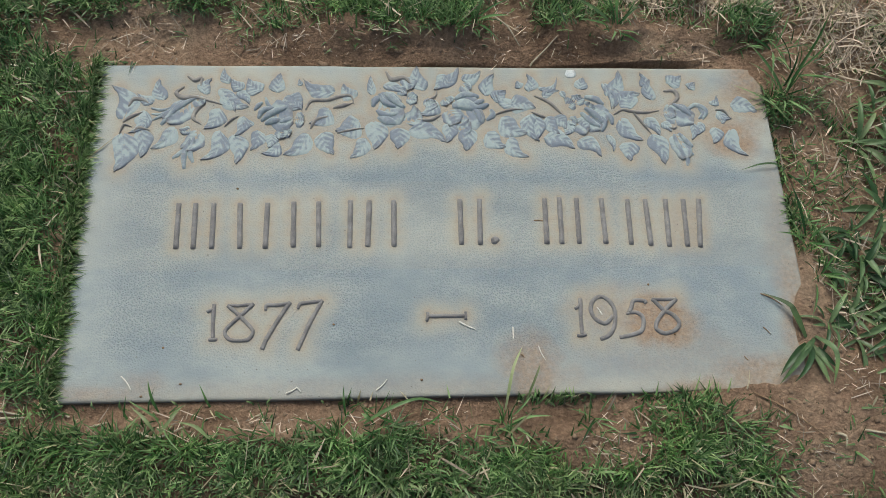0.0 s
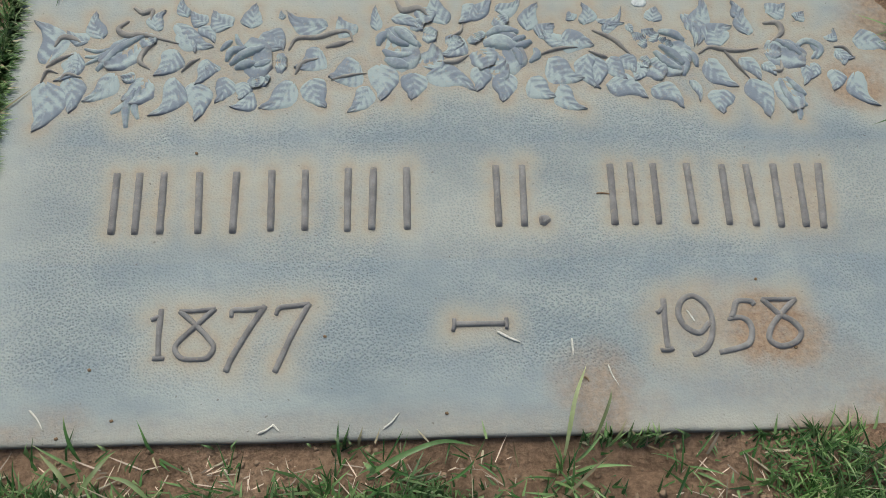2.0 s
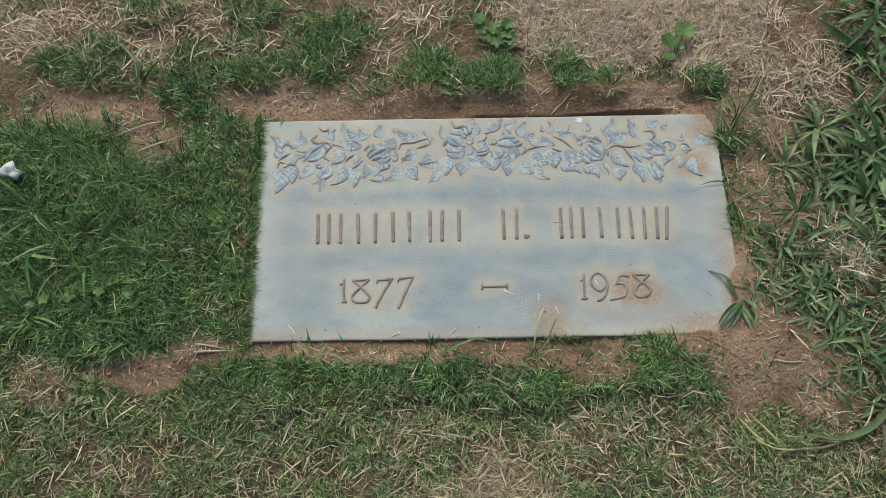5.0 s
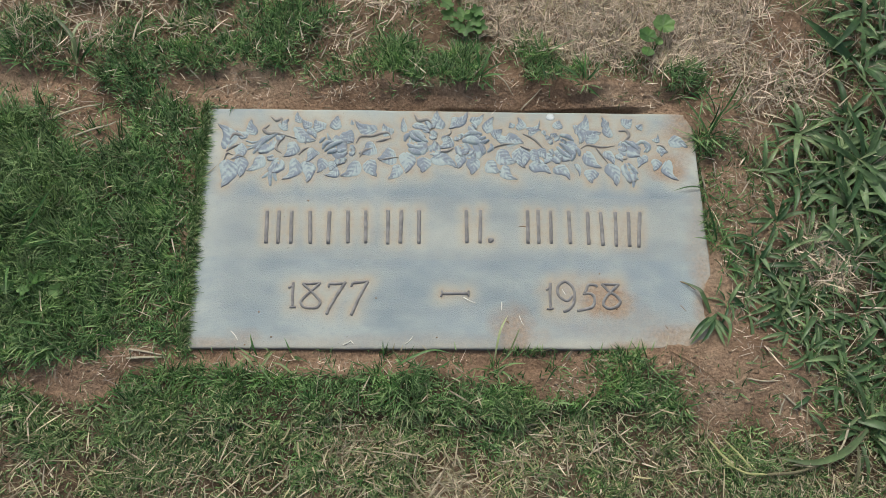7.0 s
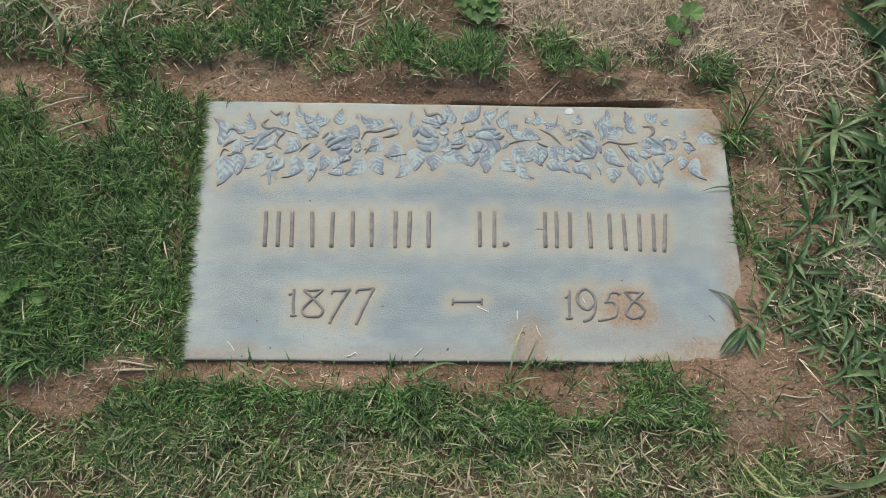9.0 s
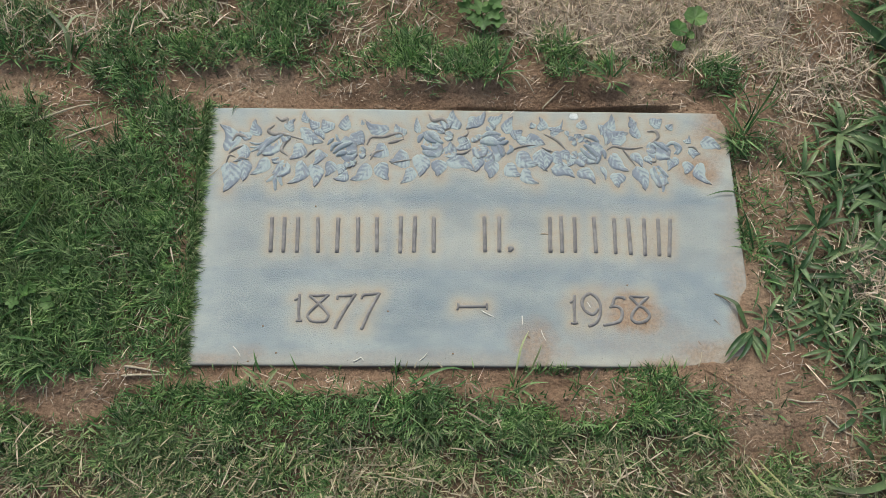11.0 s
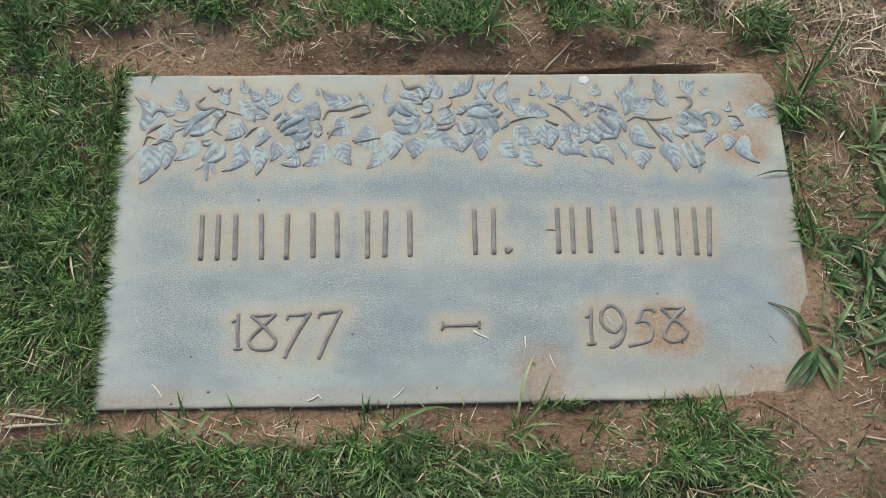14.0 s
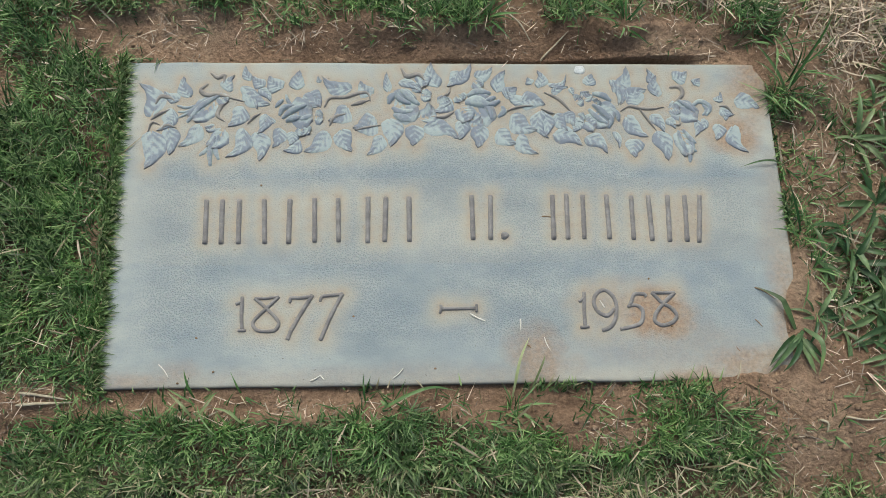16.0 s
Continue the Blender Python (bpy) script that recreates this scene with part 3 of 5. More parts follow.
# numerals 1877 - 1958
P = (1.0, 1.0)
digit((0.0036, (-0.1870, -0.0750, -0.1870, -0.0910, -0.1860, -0.1030), P), (0.003, (-0.1890, -0.1040, -0.1860, -0.1040, -0.1830, -0.1040), P),
      (0.003, (-0.1920, -0.0810, -0.1900, -0.0800, -0.1870, -0.0790), P))
digit((0.0034, (-0.1560, -0.0750, -0.1660, -0.0850, -0.1750, -0.0940, -0.1770, -0.0990, -0.1730, -0.1040, -0.1650, -0.1050, -0.1580, -0.1040, -0.1550, -0.0980, -0.1590, -0.0920, -0.1670, -0.0840, -0.1760, -0.0760), P),
      (0.0028, (-0.1760, -0.0760, -0.1670, -0.0760, -0.1560, -0.0750), P))
digit((0.0040, (-0.1270, -0.0740, -0.1370, -0.0910, -0.1440, -0.1040, -0.1470, -0.1120), P), (0.0034, (-0.1460, -0.0800, -0.1450, -0.0760, -0.1370, -0.0760, -0.1280, -0.0750), (0.8, 1)))
digit((0.0040, (-0.1010, -0.0730, -0.1100, -0.0910, -0.1150, -0.1030, -0.1190, -0.1130), P), (0.0034, (-0.1200, -0.0790, -0.1180, -0.0750, -0.1100, -0.0740, -0.1010, -0.0730), (0.8, 1)))
digit((0.0038, (0.1120, -0.0740, 0.1110, -0.0900, 0.1110, -0.1040), P), (0.003, (0.1070, -0.1050, 0.1110, -0.1050, 0.1140, -0.1040), P),
      (0.003, (0.1070, -0.0820, 0.1090, -0.0810, 0.1110, -0.0790), P))
digit((0.0040, (0.1380, -0.0890, 0.1310, -0.0950, 0.1230, -0.0910, 0.1200, -0.0830, 0.1230, -0.0750, 0.1300, -0.0720, 0.1370, -0.0770, 0.1400, -0.0860, 0.1380, -0.0980, 0.1330, -0.1050, 0.1260, -0.1080), P))
digit((0.0040, (0.1500, -0.0870, 0.1570, -0.0860, 0.1620, -0.0890, 0.1630, -0.0950, 0.1600, -0.1020, 0.1520, -0.1050, 0.1420, -0.1070), (0.7, 0.9)),
      (0.0036, (0.1670, -0.0780, 0.1650, -0.0760, 0.1570, -0.0760, 0.1540, -0.0820, 0.1520, -0.0860), P))
digit((0.0038, (0.1930, -0.0750, 0.1820, -0.0850, 0.1750, -0.0930, 0.1730, -0.1000, 0.1790, -0.1040, 0.1880, -0.1020, 0.1930, -0.0960, 0.1890, -0.0890, 0.1810, -0.0840, 0.1730, -0.0750), P),
      (0.0030, (0.1730, -0.0750, 0.1830, -0.0750, 0.1930, -0.0750), P))
dash = ridge("dash", marker, (-0.0150, -0.0870, 0.0000, -0.0870, 0.0150, -0.0870), 0.0030, 0.0022, P, LETTER, "raised bronze dash")
ridge("serif", dash, (-0.0150, -0.0840, -0.0150, -0.0870, -0.0160, -0.0910), 0.0024, 0.0026, P, LETTER)
ridge("serif", dash, (0.0160, -0.0840, 0.0160, -0.0870, 0.0160, -0.0900), 0.0024, 0.0026, P, LETTER)


def letter_bar(x0, y0, x1, y1, width=0.0040):
    """A plain raised bar in the place of a letter's stem."""
    ridge("letter_bar", marker, (x0, y0, (x0 + x1) / 2, (y0 + y1) / 2, x1, y1), width, 0.0024, P, LETTER, "raised plain bronze bar")


letter_bar(-0.2230, 0.0140, -0.2220, -0.0260)
letter_bar(-0.2090, 0.0140, -0.2080, -0.0260)
letter_bar(-0.1940, 0.0140, -0.1930, -0.0260)
letter_bar(-0.1720, 0.0140, -0.1700, -0.0260)
letter_bar(-0.1490, 0.0140, -0.1490, -0.0260)
letter_bar(-0.1270, 0.0150, -0.1260, -0.0250)
letter_bar(-0.1060, 0.0150, -0.1050, -0.0250)
letter_bar(-0.0790, 0.0160, -0.0790, -0.0260)
letter_bar(-0.0630, 0.0160, -0.0640, -0.0250)
letter_bar(-0.0420, 0.0160, -0.0420, -0.0250)
letter_bar(0.0150, 0.0170, 0.0150, -0.0240)
letter_bar(0.0320, 0.0170, 0.0310, -0.0240)
letter_bar(0.0890, 0.0170, 0.0880, -0.0240)
letter_bar(0.1020, 0.0180, 0.1010, -0.0240)
letter_bar(0.1170, 0.0170, 0.1160, -0.0240)
letter_bar(0.1390, 0.0170, 0.1390, -0.0240)
letter_bar(0.1620, 0.0160, 0.1610, -0.0250)
letter_bar(0.1780, 0.0160, 0.1780, -0.0260)
letter_bar(0.1960, 0.0160, 0.1940, -0.0270)
letter_bar(0.2120, 0.0160, 0.2100, -0.0270)
letter_bar(0.2260, 0.0160, 0.2210, -0.0280)
ridge("full_stop", marker, (0.0420, -0.0210, 0.0440, -0.0210, 0.0450, -0.0220), 0.0062, 0.003, P, LETTER, "round raised bronze point")

# flower border: leaves
leaf(-0.2790, 0.0930, -0.2890, 0.1280, 0.0185, -0.22)
leaf(-0.2780, 0.0840, -0.2780, 0.0470, 0.0215, 0.12)
leaf(-0.2630, 0.0870, -0.2580, 0.0600, 0.0150, 0.05)
leaf(-0.2320, 0.0890, -0.2490, 0.0670, 0.0135, 0.1)
leaf(-0.2520, 0.1130, -0.2680, 0.1200, 0.0100, 0.1)
leaf(-0.2440, 0.1140, -0.2520, 0.1350, 0.0120, 0.1)
leaf(-0.2640, 0.1010, -0.2600, 0.0880, 0.0125, 0.0)
leaf(-0.2090, 0.1200, -0.2060, 0.1370, 0.0110, 0.2)
leaf(-0.1890, 0.1320, -0.1950, 0.1470, 0.0080, 0.1)
leaf(-0.1750, 0.1270, -0.1870, 0.1360, 0.0110, 0.1)
leaf(-0.1580, 0.1250, -0.1720, 0.1360, 0.0160, 0.15)
leaf(-0.1970, 0.1230, -0.1730, 0.1080, 0.0150, -0.1)
leaf(-0.1950, 0.1080, -0.2060, 0.0870, 0.0155, 0.15)
leaf(-0.1940, 0.0860, -0.2060, 0.0570, 0.0155, 0.22)
leaf(-0.1830, 0.0820, -0.1770, 0.0540, 0.0155, 0.12)
leaf(-0.1740, 0.1000, -0.1790, 0.0800, 0.0110, 0.1)
leaf(-0.1690, 0.0960, -0.1710, 0.0870, 0.0100, 0.0)
leaf(-0.1610, 0.0860, -0.1650, 0.0660, 0.0125, 0.12)
leaf(-0.1410, 0.0730, -0.1550, 0.0620, 0.0120, 0.2)
leaf(-0.1490, 0.0820, -0.1500, 0.0680, 0.0110, 0.1)
leaf(-0.1150, 0.0820, -0.1350, 0.0610, 0.0165, 0.12)
leaf(-0.1040, 0.0850, -0.0960, 0.0620, 0.0165, -0.1)
leaf(-0.1460, 0.1220, -0.1450, 0.1420, 0.0130, 0.0)
leaf(-0.1250, 0.1300, -0.1270, 0.1370, 0.0045, 0.0)
leaf(-0.0930, 0.1240, -0.1210, 0.1340, 0.0150, 0.15)
leaf(-0.0740, 0.1180, -0.0870, 0.1310, 0.0140, 0.15)
leaf(-0.1390, 0.1210, -0.1260, 0.1070, 0.0150, -0.25)
leaf(-0.0980, 0.1080, -0.1140, 0.0920, 0.0170, 0.2)
leaf(-0.0710, 0.0960, -0.0910, 0.0840, 0.0215, 0.18)
leaf(-0.0600, 0.1200, -0.0630, 0.1400, 0.0075, 0.0)
leaf(-0.0600, 0.0960, -0.0570, 0.0680, 0.0190, 0.1)
leaf(-0.0660, 0.0780, -0.0780, 0.0580, 0.0130, 0.1)
leaf(-0.0370, 0.0890, -0.0370, 0.0680, 0.0170, 0.05)
leaf(-0.0300, 0.0850, 0.0030, 0.0760, 0.0160, 0.12)
leaf(-0.0130, 0.1250, -0.0210, 0.1500, 0.0145, 0.1)
leaf(-0.0030, 0.1310, 0.0180, 0.1490, 0.0120, -0.12)
leaf(0.0200, 0.1380, 0.0380, 0.1460, 0.0110, -0.15)
leaf(0.0420, 0.1200, 0.0490, 0.1430, 0.0120, 0.08)
leaf(0.0080, 0.0940, 0.0070, 0.0740, 0.0130, 0.05)
leaf(0.0260, 0.0890, 0.0240, 0.0660, 0.0160, 0.0)
leaf(0.0410, 0.0840, 0.0560, 0.0680, 0.0160, -0.12)
leaf(0.0610, 0.0790, 0.0760, 0.0590, 0.0135, -0.2)
leaf(0.0540, 0.0990, 0.0760, 0.0820, 0.0190, -0.15)
leaf(0.0840, 0.1040, 0.0870, 0.0760, 0.0130, -0.2)
leaf(0.0500, 0.1140, 0.0600, 0.1260, 0.0140, 0.1)
leaf(0.0620, 0.1110, 0.0860, 0.1100, 0.0170, 0.1)
leaf(0.0760, 0.1290, 0.0720, 0.1360, 0.0080, 0.0)
leaf(0.0820, 0.1250, 0.0830, 0.1430, 0.0110, -0.2)
leaf(0.0900, 0.1290, 0.1090, 0.1390, 0.0070, -0.3)
leaf(0.0940, 0.1190, 0.1090, 0.1270, 0.0080, 0.1)
leaf(0.1120, 0.1270, 0.1160, 0.1190, 0.0055, 0.0)
leaf(0.0980, 0.1010, 0.1060, 0.0820, 0.0130, -0.1)
leaf(0.0920, 0.0780, 0.1190, 0.0690, 0.0160, 0.15)
leaf(0.1220, 0.0750, 0.1430, 0.0610, 0.0140, 0.2)
leaf(0.1300, 0.1270, 0.1330, 0.1400, 0.0130, 0.0)
leaf(0.1540, 0.1190, 0.1690, 0.1460, 0.0145, -0.1)
leaf(0.1520, 0.1370, 0.1590, 0.1100, 0.0085, 0.12)
leaf(0.1510, 0.0820, 0.1560, 0.0650, 0.0060, 0.1)
leaf(0.1640, 0.0990, 0.1810, 0.0760, 0.0155, -0.1)
leaf(0.1770, 0.1070, 0.1700, 0.1230, 0.0180, -0.1)
leaf(0.1750, 0.0740, 0.1690, 0.0560, 0.0165, -0.15)
leaf(0.1910, 0.1300, 0.1900, 0.1450, 0.0085, -0.15)
leaf(0.1980, 0.1160, 0.1960, 0.1380, 0.0110, 0.15)
leaf(0.1920, 0.0830, 0.2020, 0.0540, 0.0165, 0.08)
leaf(0.1870, 0.0990, 0.2000, 0.0820, 0.0110, 0.1)
leaf(0.2120, 0.1360, 0.2270, 0.1420, 0.0140, -0.15)
leaf(0.2330, 0.1290, 0.2390, 0.1360, 0.0090, 0.0)
leaf(0.2020, 0.0940, 0.2110, 0.0850, 0.0090, 0.1)
leaf(0.2320, 0.0940, 0.2300, 0.0770, 0.0080, 0.1)
leaf(0.2410, 0.0950, 0.2340, 0.0810, 0.0080, 0.1)
leaf(0.2500, 0.1130, 0.2580, 0.1210, 0.0070, -0.3)
leaf(0.2690, 0.1130, 0.2930, 0.1070, 0.0165, 0.1)
leaf(0.2520, 0.0900, 0.2500, 0.0730, 0.0120, 0.1)
leaf(0.2670, 0.0890, 0.2760, 0.0610, 0.0140, -0.22)
leaf(0.2550, 0.1050, 0.2680, 0.0980, 0.0090, -0.1)
leaf(-0.2600, 0.1060, -0.2700, 0.0830, 0.0120, 0.20)
leaf(-0.1990, 0.1280, -0.1820, 0.1060, 0.0100, 0.10)
leaf(-0.1820, 0.1250, -0.1700, 0.1130, 0.0090, 0.10)
leaf(-0.0020, 0.1170, -0.0160, 0.1010, 0.0140, 0.15)
leaf(0.0060, 0.1450, -0.0030, 0.1280, 0.0120, 0.10)
leaf(0.0690, 0.1100, 0.0530, 0.1200, 0.0110, 0.10)
leaf(0.1660, 0.1090, 0.1840, 0.1240, 0.0160, 0.15)
leaf(0.2570, 0.1050, 0.2610, 0.0930, 0.0100, 0.10)
leaf(0.1190, 0.0950, 0.1140, 0.0810, 0.0110, 0.10)
leaf(0.1020, 0.0990, 0.1140, 0.0880, 0.0130, 0.20)
leaf(0.1560, 0.1360, 0.1610, 0.1100, 0.0100, 0.20)
leaf(-0.0520, 0.1320, -0.0310, 0.1230, 0.0090, 0.10)
leaf(0.0840, 0.1020, 0.0860, 0.0770, 0.0140, 0.15)
leaf(-0.1400, 0.1180, -0.1240, 0.1070, 0.0140, 0.20)

# stems, tendrils and stalks
stem(-0.2780, 0.0930, -0.2720, 0.0980, -0.2620, 0.1030)
stem(-0.2750, 0.1090, -0.2710, 0.1160, -0.2630, 0.1150, -0.2570, 0.1110, width=0.0042)
stem(-0.2800, 0.0810, -0.2770, 0.0900, -0.2700, 0.0880, width=0.0022)
stem(-0.2680, 0.0820, -0.2640, 0.0870, -0.2550, 0.0850, width=0.0032)
stem(-0.2290, 0.1290, -0.2350, 0.1230, -0.2290, 0.1180, -0.2160, 0.1180, -0.1940, 0.1110, width=0.0046)
stem(-0.2260, 0.1400, -0.2200, 0.1360, -0.2140, 0.1380, -0.2140, 0.1300, width=0.0044)
stem(-0.2110, 0.1100, -0.2160, 0.1050, -0.2180, 0.0970, -0.2110, 0.0910, width=0.0044)
stem(-0.1900, 0.0890, -0.1850, 0.0950, -0.1790, 0.0990, width=0.0026)
stem(-0.1200, 0.1060, -0.1150, 0.1150, -0.1010, 0.1160, -0.0890, 0.1200, -0.0800, 0.1200, -0.0770, 0.1120, width=0.0040)
stem(-0.0950, 0.1080, -0.0880, 0.1100, -0.0780, 0.1130, width=0.0042)
stem(-0.1150, 0.0870, -0.1110, 0.0950, -0.1000, 0.0990, width=0.0040)
stem(-0.0910, 0.0820, -0.0800, 0.0850, -0.0680, 0.0870, width=0.0024)
stem(-0.0480, 0.1460, -0.0430, 0.1380, -0.0320, 0.1400, -0.0260, 0.1340, width=0.0052)
stem(-0.0200, 0.0960, -0.0080, 0.0960, 0.0010, 0.1010, width=0.0036)
stem(-0.0120, 0.1150, -0.0040, 0.1200, -0.0020, 0.1270, width=0.0026)
stem(0.0490, 0.1010, 0.0620, 0.1060, 0.0760, 0.1070, width=0.0026)
stem(0.0880, 0.1210, 0.1010, 0.1140, 0.1130, 0.1000, width=0.0036)
stem(0.0840, 0.1040, 0.0920, 0.1000, 0.0960, 0.0990, width=0.0026)
stem(0.1600, 0.1020, 0.1680, 0.1070, 0.1770, 0.1050, 0.1890, 0.1040, 0.2020, 0.1060, width=0.0034)
stem(0.1770, 0.1050, 0.1840, 0.0940, 0.1920, 0.0820, width=0.0024)
stem(0.2100, 0.1270, 0.2190, 0.1270, 0.2210, 0.1190, 0.2110, 0.1100, width=0.0046)
stem(0.2160, 0.0960, 0.2150, 0.0880, 0.2080, 0.0880, width=0.0026)
stem(0.2560, 0.1070, 0.2630, 0.1060, 0.2680, 0.0980, width=0.0024)


def blossom(label, *petals):
    """A cast rose: broad petals, then the folded rolls of its heart."""
    core = None
    for kind, flat, width, extra in petals:
        if kind == "petal":
            ob = leaf(*flat, width, extra, 0.3, 0.0040, core or marker, "flower" if core is None else "petal", True)
        else:
            ob = ridge("flower" if core is None else "petal_roll", core or marker, flat, width, extra * 0.36, (0.55, 0.6), LEAF_RELIEF)
        if core is None:
            core = tagged(ob, label)


blossom("open rose in raised bronze",
        ("petal", (-0.1540, 0.0990, -0.1310, 0.1010), 0.0260, 0.05), ("roll", (-0.1650, 0.1060, -0.1620, 0.1100, -0.1590, 0.1130), 0.0040, 0.006),
        ("roll", (-0.1610, 0.0980, -0.1580, 0.1050, -0.1490, 0.1070), 0.0052, 0.008), ("roll", (-0.1580, 0.0950, -0.1490, 0.1030, -0.1360, 0.1080), 0.0054, 0.0085),
        ("roll", (-0.1540, 0.0920, -0.1490, 0.0940, -0.1430, 0.0950), 0.0064, 0.0095), ("roll", (-0.1420, 0.0930, -0.1360, 0.0950, -0.1320, 0.0970), 0.0050, 0.007),
        ("petal", (-0.1300, 0.0960, -0.1210, 0.0960), 0.0130, 0.0), ("petal", (-0.1420, 0.0860, -0.1400, 0.0760), 0.0100, 0.1),
        ("petal", (-0.1370, 0.0830, -0.1320, 0.0810), 0.0080, 0.0), ("roll", (-0.1560, 0.1180, -0.1540, 0.1120, -0.1500, 0.1070), 0.0034, 0.006))
blossom("open rose with turned petals in raised bronze",
        ("petal", (-0.0580, 0.1040, -0.0330, 0.1090), 0.0300, 0.05), ("roll", (-0.0600, 0.1100, -0.0580, 0.1160, -0.0520, 0.1200), 0.0060, 0.007),
        ("roll", (-0.0480, 0.1230, -0.0410, 0.1160, -0.0330, 0.1090), 0.0072, 0.009), ("roll", (-0.0540, 0.1220, -0.0500, 0.1140, -0.0400, 0.1090), 0.0050, 0.008),
        ("roll", (-0.0560, 0.1050, -0.0500, 0.1010, -0.0380, 0.1020), 0.0060, 0.007), ("roll", (-0.0540, 0.0980, -0.0480, 0.0950, -0.0400, 0.0930), 0.0080, 0.007),
        ("petal", (-0.0340, 0.0940, -0.0200, 0.1070), 0.0150, -0.3), ("petal", (-0.0390, 0.1260, -0.0290, 0.1240), 0.0090, 0.1),
        ("petal", (-0.0310, 0.1190, -0.0200, 0.1170), 0.0110, 0.0), ("petal", (-0.0140, 0.1070, -0.0030, 0.1130), 0.0110, 0.1), ("petal", (-0.0320, 0.1410, -0.0260, 0.1270), 0.0120, 0.1))
blossom("large open rose in raised bronze",
        ("petal", (0.0130, 0.1010, 0.0380, 0.1080), 0.0320, 0.08), ("roll", (0.0150, 0.1180, 0.0240, 0.1220, 0.0350, 0.1200), 0.0062, 0.008),
        ("roll", (0.0140, 0.1110, 0.0230, 0.1120, 0.0330, 0.1080), 0.0110, 0.009), ("roll", (0.0310, 0.1120, 0.0360, 0.1140, 0.0400, 0.1160), 0.0050, 0.008),
        ("roll", (0.0330, 0.1080, 0.0380, 0.1090, 0.0440, 0.1120), 0.0050, 0.008), ("roll", (0.0310, 0.1070, 0.0350, 0.1010, 0.0360, 0.0930), 0.0056, 0.0075),
        ("petal", (0.0070, 0.1070, 0.0140, 0.0910), 0.0160, 0.1), ("petal", (0.0130, 0.0870, 0.0270, 0.0940), 0.0110, -0.25),
        ("petal", (0.0210, 0.1340, 0.0280, 0.1260), 0.0110, 0.0), ("petal", (0.0040, 0.1190, 0.0090, 0.1120), 0.0120, 0.0), ("roll", (0.0430, 0.0960, 0.0480, 0.1010, 0.0470, 0.1060), 0.0050, 0.006))
blossom("rose with folded heart in raised bronze",
        ("petal", (0.1320, 0.1060, 0.1500, 0.0910), 0.0260, 0.05), ("roll", (0.1300, 0.1030, 0.1360, 0.0950, 0.1450, 0.0890), 0.0060, 0.0085),
        ("roll", (0.1340, 0.1080, 0.1420, 0.1010, 0.1480, 0.0930), 0.0056, 0.009), ("roll", (0.1500, 0.1050, 0.1560, 0.0990, 0.1570, 0.0920), 0.0046, 0.007),
        ("roll", (0.1480, 0.0990, 0.1500, 0.0930, 0.1470, 0.0850), 0.0046, 0.007), ("roll", (0.1350, 0.1200, 0.1440, 0.1180, 0.1500, 0.1130), 0.0060, 0.007),
        ("petal", (0.1200, 0.0940, 0.1340, 0.0840), 0.0150, 0.1), ("petal", (0.1160, 0.1110, 0.1230, 0.1150), 0.0120, 0.0),
        ("petal", (0.1240, 0.1130, 0.1310, 0.1200), 0.0110, 0.1), ("petal", (0.1160, 0.0970, 0.1240, 0.0920), 0.0090, 0.1), ("petal", (0.1360, 0.1090, 0.1390, 0.1130), 0.0100, 0.0))
blossom("trumpet flower with stamens in raised bronze",
        ("petal", (-0.2210, 0.1140, -0.2410, 0.0930), 0.0180, 0.05), ("roll", (-0.2160, 0.1190, -0.2330, 0.1070, -0.2450, 0.0910), 0.0048, 0.006),
        ("roll", (-0.2370, 0.1080, -0.2460, 0.1050, -0.2550, 0.1070), 0.0026, 0.004), ("roll", (-0.2360, 0.1070, -0.2460, 0.1010, -0.2540, 0.1010), 0.0026, 0.004),
        ("roll", (-0.2380, 0.1040, -0.2460, 0.0990, -0.2530, 0.0950), 0.0026, 0.004), ("petal", (-0.2180, 0.1180, -0.2100, 0.1100), 0.0100, 0.0))
blossom("half-closed bud in raised bronze",
        ("petal", (-0.2120, 0.0850, -0.2230, 0.0650), 0.0140, 0.1), ("roll", (-0.2190, 0.0760, -0.2230, 0.0630, -0.2220, 0.0480), 0.0048, 0.005),
        ("roll", (-0.2160, 0.0770, -0.2180, 0.0630, -0.2150, 0.0540), 0.0040, 0.004), ("roll", (-0.2230, 0.0670, -0.2280, 0.0610, -0.2320, 0.0580), 0.0036, 0.003),
        ("petal", (-0.2190, 0.0870, -0.2280, 0.0830), 0.0070, 0.1))
blossom("hanging bud in raised bronze",
        ("petal", (0.2130, 0.0830, 0.2220, 0.0570), 0.0150, 0.05), ("roll", (0.2130, 0.0810, 0.2150, 0.0690, 0.2200, 0.0590), 0.0044, 0.006),
        ("roll", (0.2180, 0.0820, 0.2240, 0.0730, 0.2280, 0.0690), 0.0044, 0.006), ("roll", (0.2210, 0.0600, 0.2220, 0.0550, 0.2210, 0.0500), 0.0040, 0.004),
        ("roll", (0.2230, 0.0670, 0.2260, 0.0620, 0.2280, 0.0610), 0.0036, 0.004))
blossom("side-facing bud in raised bronze",
        ("petal", (0.2060, 0.1050, 0.2340, 0.0980), 0.0190, 0.05), ("petal", (0.2050, 0.1040, 0.2170, 0.1030), 0.0130, 0.1),
        ("roll", (0.2160, 0.1130, 0.2250, 0.1070, 0.2310, 0.1010), 0.0046, 0.006), ("roll", (0.2280, 0.1060, 0.2360, 0.1120, 0.2440, 0.1090, 0.2460, 0.1040, 0.2420, 0.0980), 0.0046, 0.006),
        ("roll", (0.2400, 0.1080, 0.2430, 0.1030, 0.2390, 0.0980), 0.0036, 0.005))

build_plate()

# ---------------------------------------------------------------- grass


